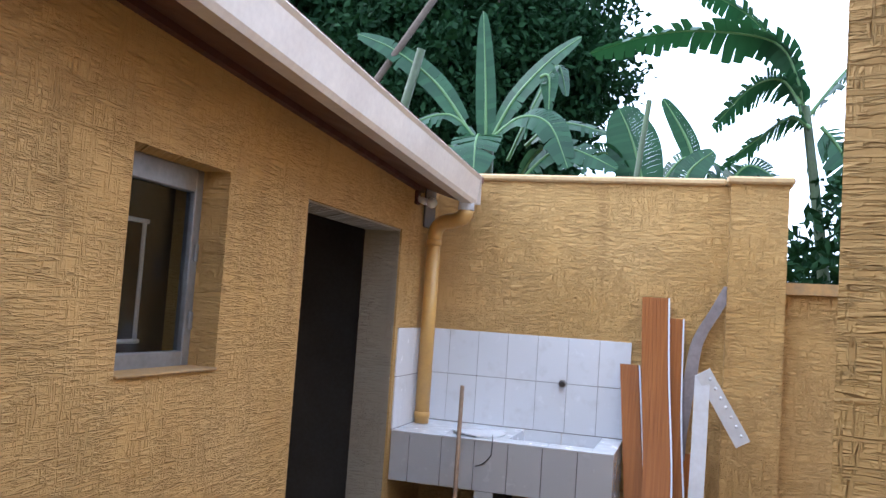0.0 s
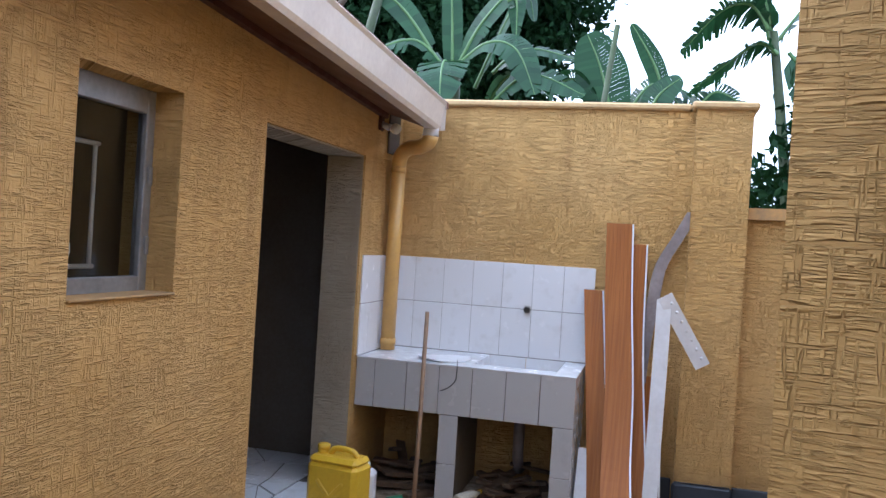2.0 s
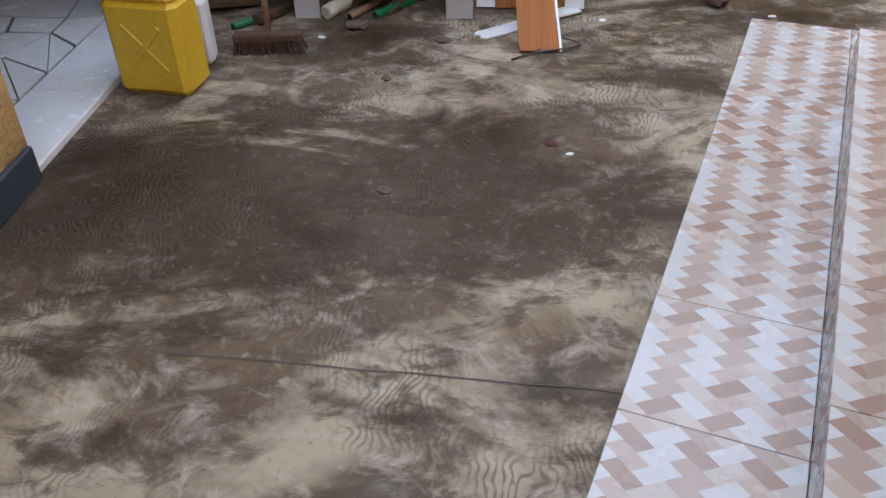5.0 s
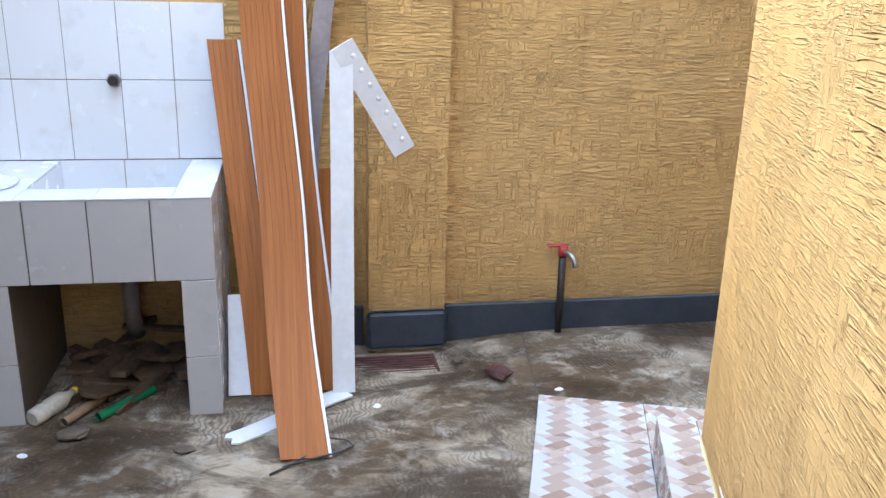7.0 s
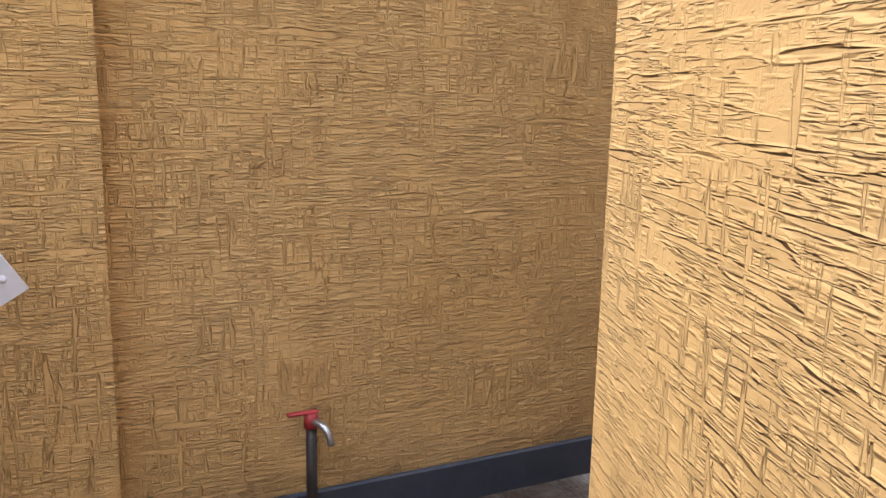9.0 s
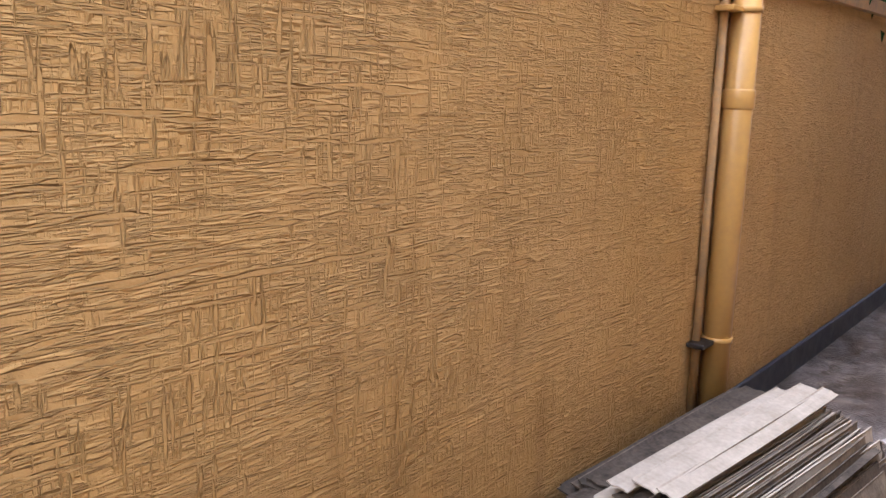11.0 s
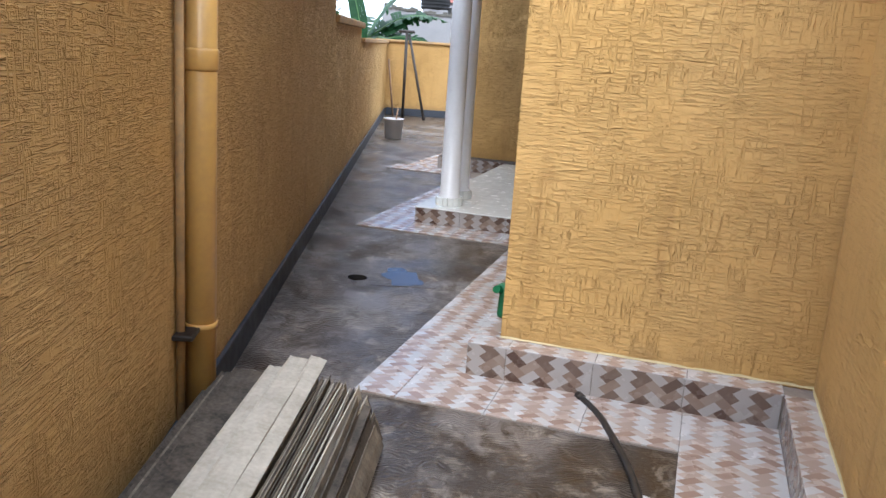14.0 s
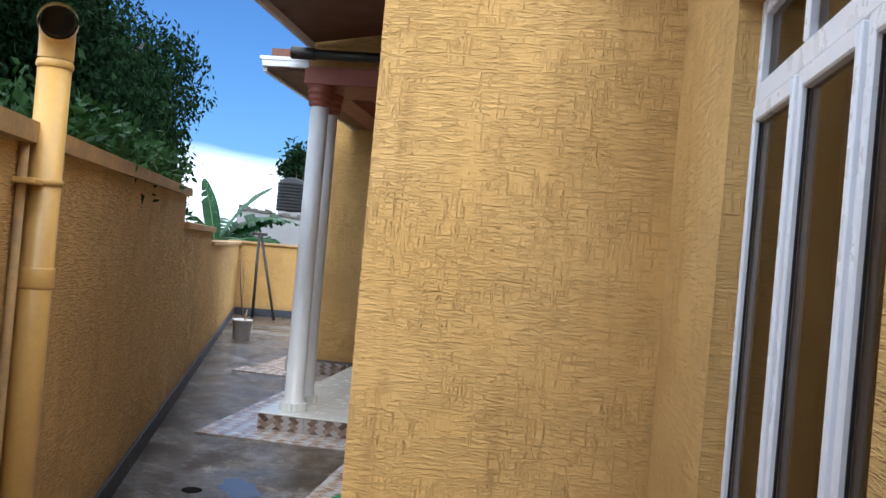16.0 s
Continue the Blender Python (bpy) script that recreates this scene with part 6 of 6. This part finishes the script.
def foliage(name, clumps, count, size, mat, seed, droop=0.5, aspect=0.36):
    """Many single leaves spread through uneven clumps (centre, radii); returns a bmesh-free mesh."""
    g = np.random.default_rng(seed)
    w = np.array([c[1][0] * c[1][1] * c[1][2] for c in clumps])
    which = g.choice(len(clumps), count, p=w / w.sum())
    d = g.normal(size=(count, 3))
    d /= np.linalg.norm(d, axis=1)[:, None]
    rad = g.random(count) ** 0.45
    cen = np.array([c[0] for c in clumps])[which] + d * rad[:, None] * np.array([c[1] for c in clumps])[which]
    # twigs: leaves gather in sprays
    spray = g.normal(size=(count // 9 + 1, 3)) * size * 0.5
    cen = cen[(np.arange(count) // 9) * 9 % count] + spray[np.arange(count) // 9] * 0.2 + g.normal(size=(count, 3)) * size * 0.75
    way = g.normal(size=(count, 3))
    way[:, 2] -= droop * 2
    way /= np.linalg.norm(way, axis=1)[:, None]
    side = np.cross(way, g.normal(size=(count, 3)))
    side /= np.linalg.norm(side, axis=1)[:, None]
    nrm = np.cross(side, way)
    l = size * g.uniform(0.7, 1.3, count)[:, None]
    v = np.stack([cen, cen + way * l * 0.45 + side * l * aspect / 2 + nrm * l * 0.05, cen + way * l, cen + way * l * 0.45 - side * l * aspect / 2 + nrm * l * 0.05], 1).reshape(-1, 3)
    i = np.arange(count)[:, None] * 4
    f = np.concatenate([i + np.array([[0, 1, 2]]), i + np.array([[0, 2, 3]])], 0)
    me = bpy.data.meshes.new(name)
    me.from_pydata(v.tolist(), [], f.tolist())
    me.materials.append(mat)
    return me


def crown(owner, clumps, count, size, mat, seed, droop=0.5, aspect=0.36):
    ob = new("crown", foliage("crown", clumps, count, size, mat, seed, droop, aspect))
    ob.parent = owner
    return ob


def lumps(centre, radii, n, seed, grow=0.42):
    """Uneven smaller clumps about an ellipsoid."""
    r = random.Random(seed)
    out = []
    for _ in range(n):
        d = Vector((r.gauss(0, 1), r.gauss(0, 1), r.gauss(0, 1))).normalized() * r.uniform(0.35, 0.95)
        s = r.uniform(0.6, 1.2) * grow
        out.append(((centre[0] + d.x * radii[0], centre[1] + d.y * radii[1], centre[2] + d.z * radii[2]), (radii[0] * s, radii[1] * s, radii[2] * s)))
    return out


def tree(label, base, height, centre, radii, n, count, size, mat, seed, droop=0.5, aspect=0.36, limbs=6):
    t = thing("tree", label, "tree")
    r = random.Random(seed)
    x, y = base
    bm = bmesh.new()
    tube(bm, [(x, y, -0.09), (x + 0.1, y, height * 0.5), (centre[0], centre[1], centre[2])], [0.26, 0.20, 0.07], 10)
    for k in range(limbs):
        a = 6.283 * k / limbs + r.random()
        e = (centre[0] + radii[0] * 0.7 * math.cos(a), centre[1] + radii[1] * 0.7 * math.sin(a), centre[2] + radii[2] * r.uniform(-0.2, 0.6))
        s = Vector((x + 0.1, y, height * r.uniform(0.4, 0.6)))
        tube(bm, [s, s.lerp(Vector(e), 0.5) + Vector((0, 0, 0.2)), e], [0.10, 0.06, 0.02], 7)
    part("trunk", bm, BARK, t)
    crown(t, lumps(centre, radii, n, seed), count, size, mat, seed, droop, aspect)
    return t


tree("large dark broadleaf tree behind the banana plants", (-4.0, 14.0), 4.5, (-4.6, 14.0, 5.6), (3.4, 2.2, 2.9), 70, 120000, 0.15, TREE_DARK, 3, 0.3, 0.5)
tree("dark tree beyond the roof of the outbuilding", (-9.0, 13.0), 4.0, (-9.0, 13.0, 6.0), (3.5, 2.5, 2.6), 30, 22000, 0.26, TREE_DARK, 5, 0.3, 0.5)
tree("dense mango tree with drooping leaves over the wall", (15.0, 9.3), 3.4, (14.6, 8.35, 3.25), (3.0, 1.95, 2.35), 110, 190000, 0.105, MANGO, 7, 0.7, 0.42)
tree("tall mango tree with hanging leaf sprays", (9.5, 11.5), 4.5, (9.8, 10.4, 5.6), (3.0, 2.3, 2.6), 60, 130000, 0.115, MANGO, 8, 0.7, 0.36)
tree("slim young tree beyond the far roofs", (45.0, 4.2), 5.0, (45.0, 4.3, 5.4), (0.9, 0.7, 1.5), 12, 1400, 0.34, MANGO, 9, 0.3, 0.4)
hedge = thing("creeper", "bright green creeper spilling over boundary wall coping", "shrub")
crown(hedge, [((5.6 + 0.33 * k, 6.02 + 0.10 * math.sin(k * 2.1), 1.95 + 0.09 * math.sin(k * 1.3) + 0.014 * k), (0.34, 0.26, 0.20 + 0.08 * math.sin(k * 1.7) ** 2)) for k in range(12)], 8200, 0.085, HEDGE, 21, 0.2, 0.5)
part("stems", built(tube, [(6.2, 6.1, -0.09), (6.4, 6.05, 1.2), (7.2, 5.95, 2.0), (8.6, 5.95, 2.1)], [0.05, 0.04, 0.03, 0.01], 8), BARK, hedge)
under = thing("undergrowth", "dark undergrowth thicket behind the boundary wall", "shrub")
crown(under, [((-2.2 + 0.45 * k, 8.9 + 0.3 * math.sin(k), 1.6 + 0.25 * math.sin(k * 1.9)), (0.5, 0.4, 0.9)) for k in range(14)] + [((0.85 + 0.18 * k, 6.9 + 0.1 * (k % 2), 1.85 + 0.38 * (k % 3)), (0.24, 0.24, 0.5)) for k in range(6)], 17000, 0.14, TREE_DARK, 31, 0.2, 0.4)

# ---- neighbours beyond the far wall ----
nb = thing("neighbour_building", "grey rendered neighbour building with ragged wall top", "building")
wall_bm = bmesh.new()
tops_ = [(6.3, 2.55), (5.9, 2.62), (5.2, 2.50), (4.4, 2.46), (3.5, 2.30), (2.0, 2.15), (-4.0, 2.0)]
fr = [wall_bm.verts.new((30.0, y, -0.09)) for y, z in tops_] + [wall_bm.verts.new((30.0, y, z)) for y, z in tops_]
bk = [wall_bm.verts.new((30.25, v_.co.y, v_.co.z)) for v_ in fr]
k = len(tops_)
for i in range(k - 1):
    wall_bm.faces.new((fr[i], fr[i + 1], fr[k + i + 1], fr[k + i]))
    wall_bm.faces.new((bk[i], bk[k + i], bk[k + i + 1], bk[i + 1]))
    wall_bm.faces.new((fr[k + i], fr[k + i + 1], bk[k + i + 1], bk[k + i]))
wall_bm.faces.new((fr[0], fr[k], bk[k], bk[0]))
part("wall", wall_bm, BLOCK, nb)
rub = bmesh.new()
rr = random.Random(2)
for i in range(40):
    y = 6.2 - i * 0.12
    z = 2.56 - 0.075 * (6.2 - y) + rr.uniform(-0.03, 0.03)
    box(rub, (29.95, y - 0.08, z - 0.02), (30.3, y + 0.06, z + rr.uniform(0.05, 0.12)), 0.01)
part("rubble_edge", rub, LICHEN, nb)
hs2 = thing("neighbour_house", "distant house with red roof and white window", "house")
part("wall", boxes(((40.0, 0.0, -0.09), (44.0, 4.75, 3.3))), BLOCK, hs2)
rf = bmesh.new()
vs = [rf.verts.new(p) for p in ((39.6, -0.4, 3.3), (39.6, 5.1, 3.3), (44.4, 5.1, 3.3), (44.4, -0.4, 3.3), (41.5, 1.5, 4.4), (41.5, 3.4, 4.4))]
for f in ((0, 1, 5, 4), (1, 2, 5), (2, 3, 4, 5), (3, 0, 4), (0, 3, 2, 1)):
    rf.faces.new([vs[i] for i in f])
part("roof", rf, BRICK_RED, hs2)
wf = part("window", boxes(((39.94, 3.7, 2.5), (40.0, 4.5, 3.2))), FRAME_WHITE, hs2)
part("pane", boxes(((39.92, 3.8, 2.6), (39.95, 4.4, 3.1))), BLACK, wf)
tank = thing("water_tank", "black ribbed plastic water tank on a stand", "tank")
prof = [(0.55, 0.0)]
for i in range(9):
    prof += [(0.60, 0.06 + i * 0.13), (0.60, 0.12 + i * 0.13), (0.56, 0.15 + i * 0.13)]
prof += [(0.40, 1.35), (0.15, 1.42)]
part("body", built(lathe, (37.0, 4.55, 2.85), prof, 24), TANK, tank)
part("stand", boxes(((36.5, 4.05, -0.09), (37.5, 5.05, 2.85))), BLOCK, tank)
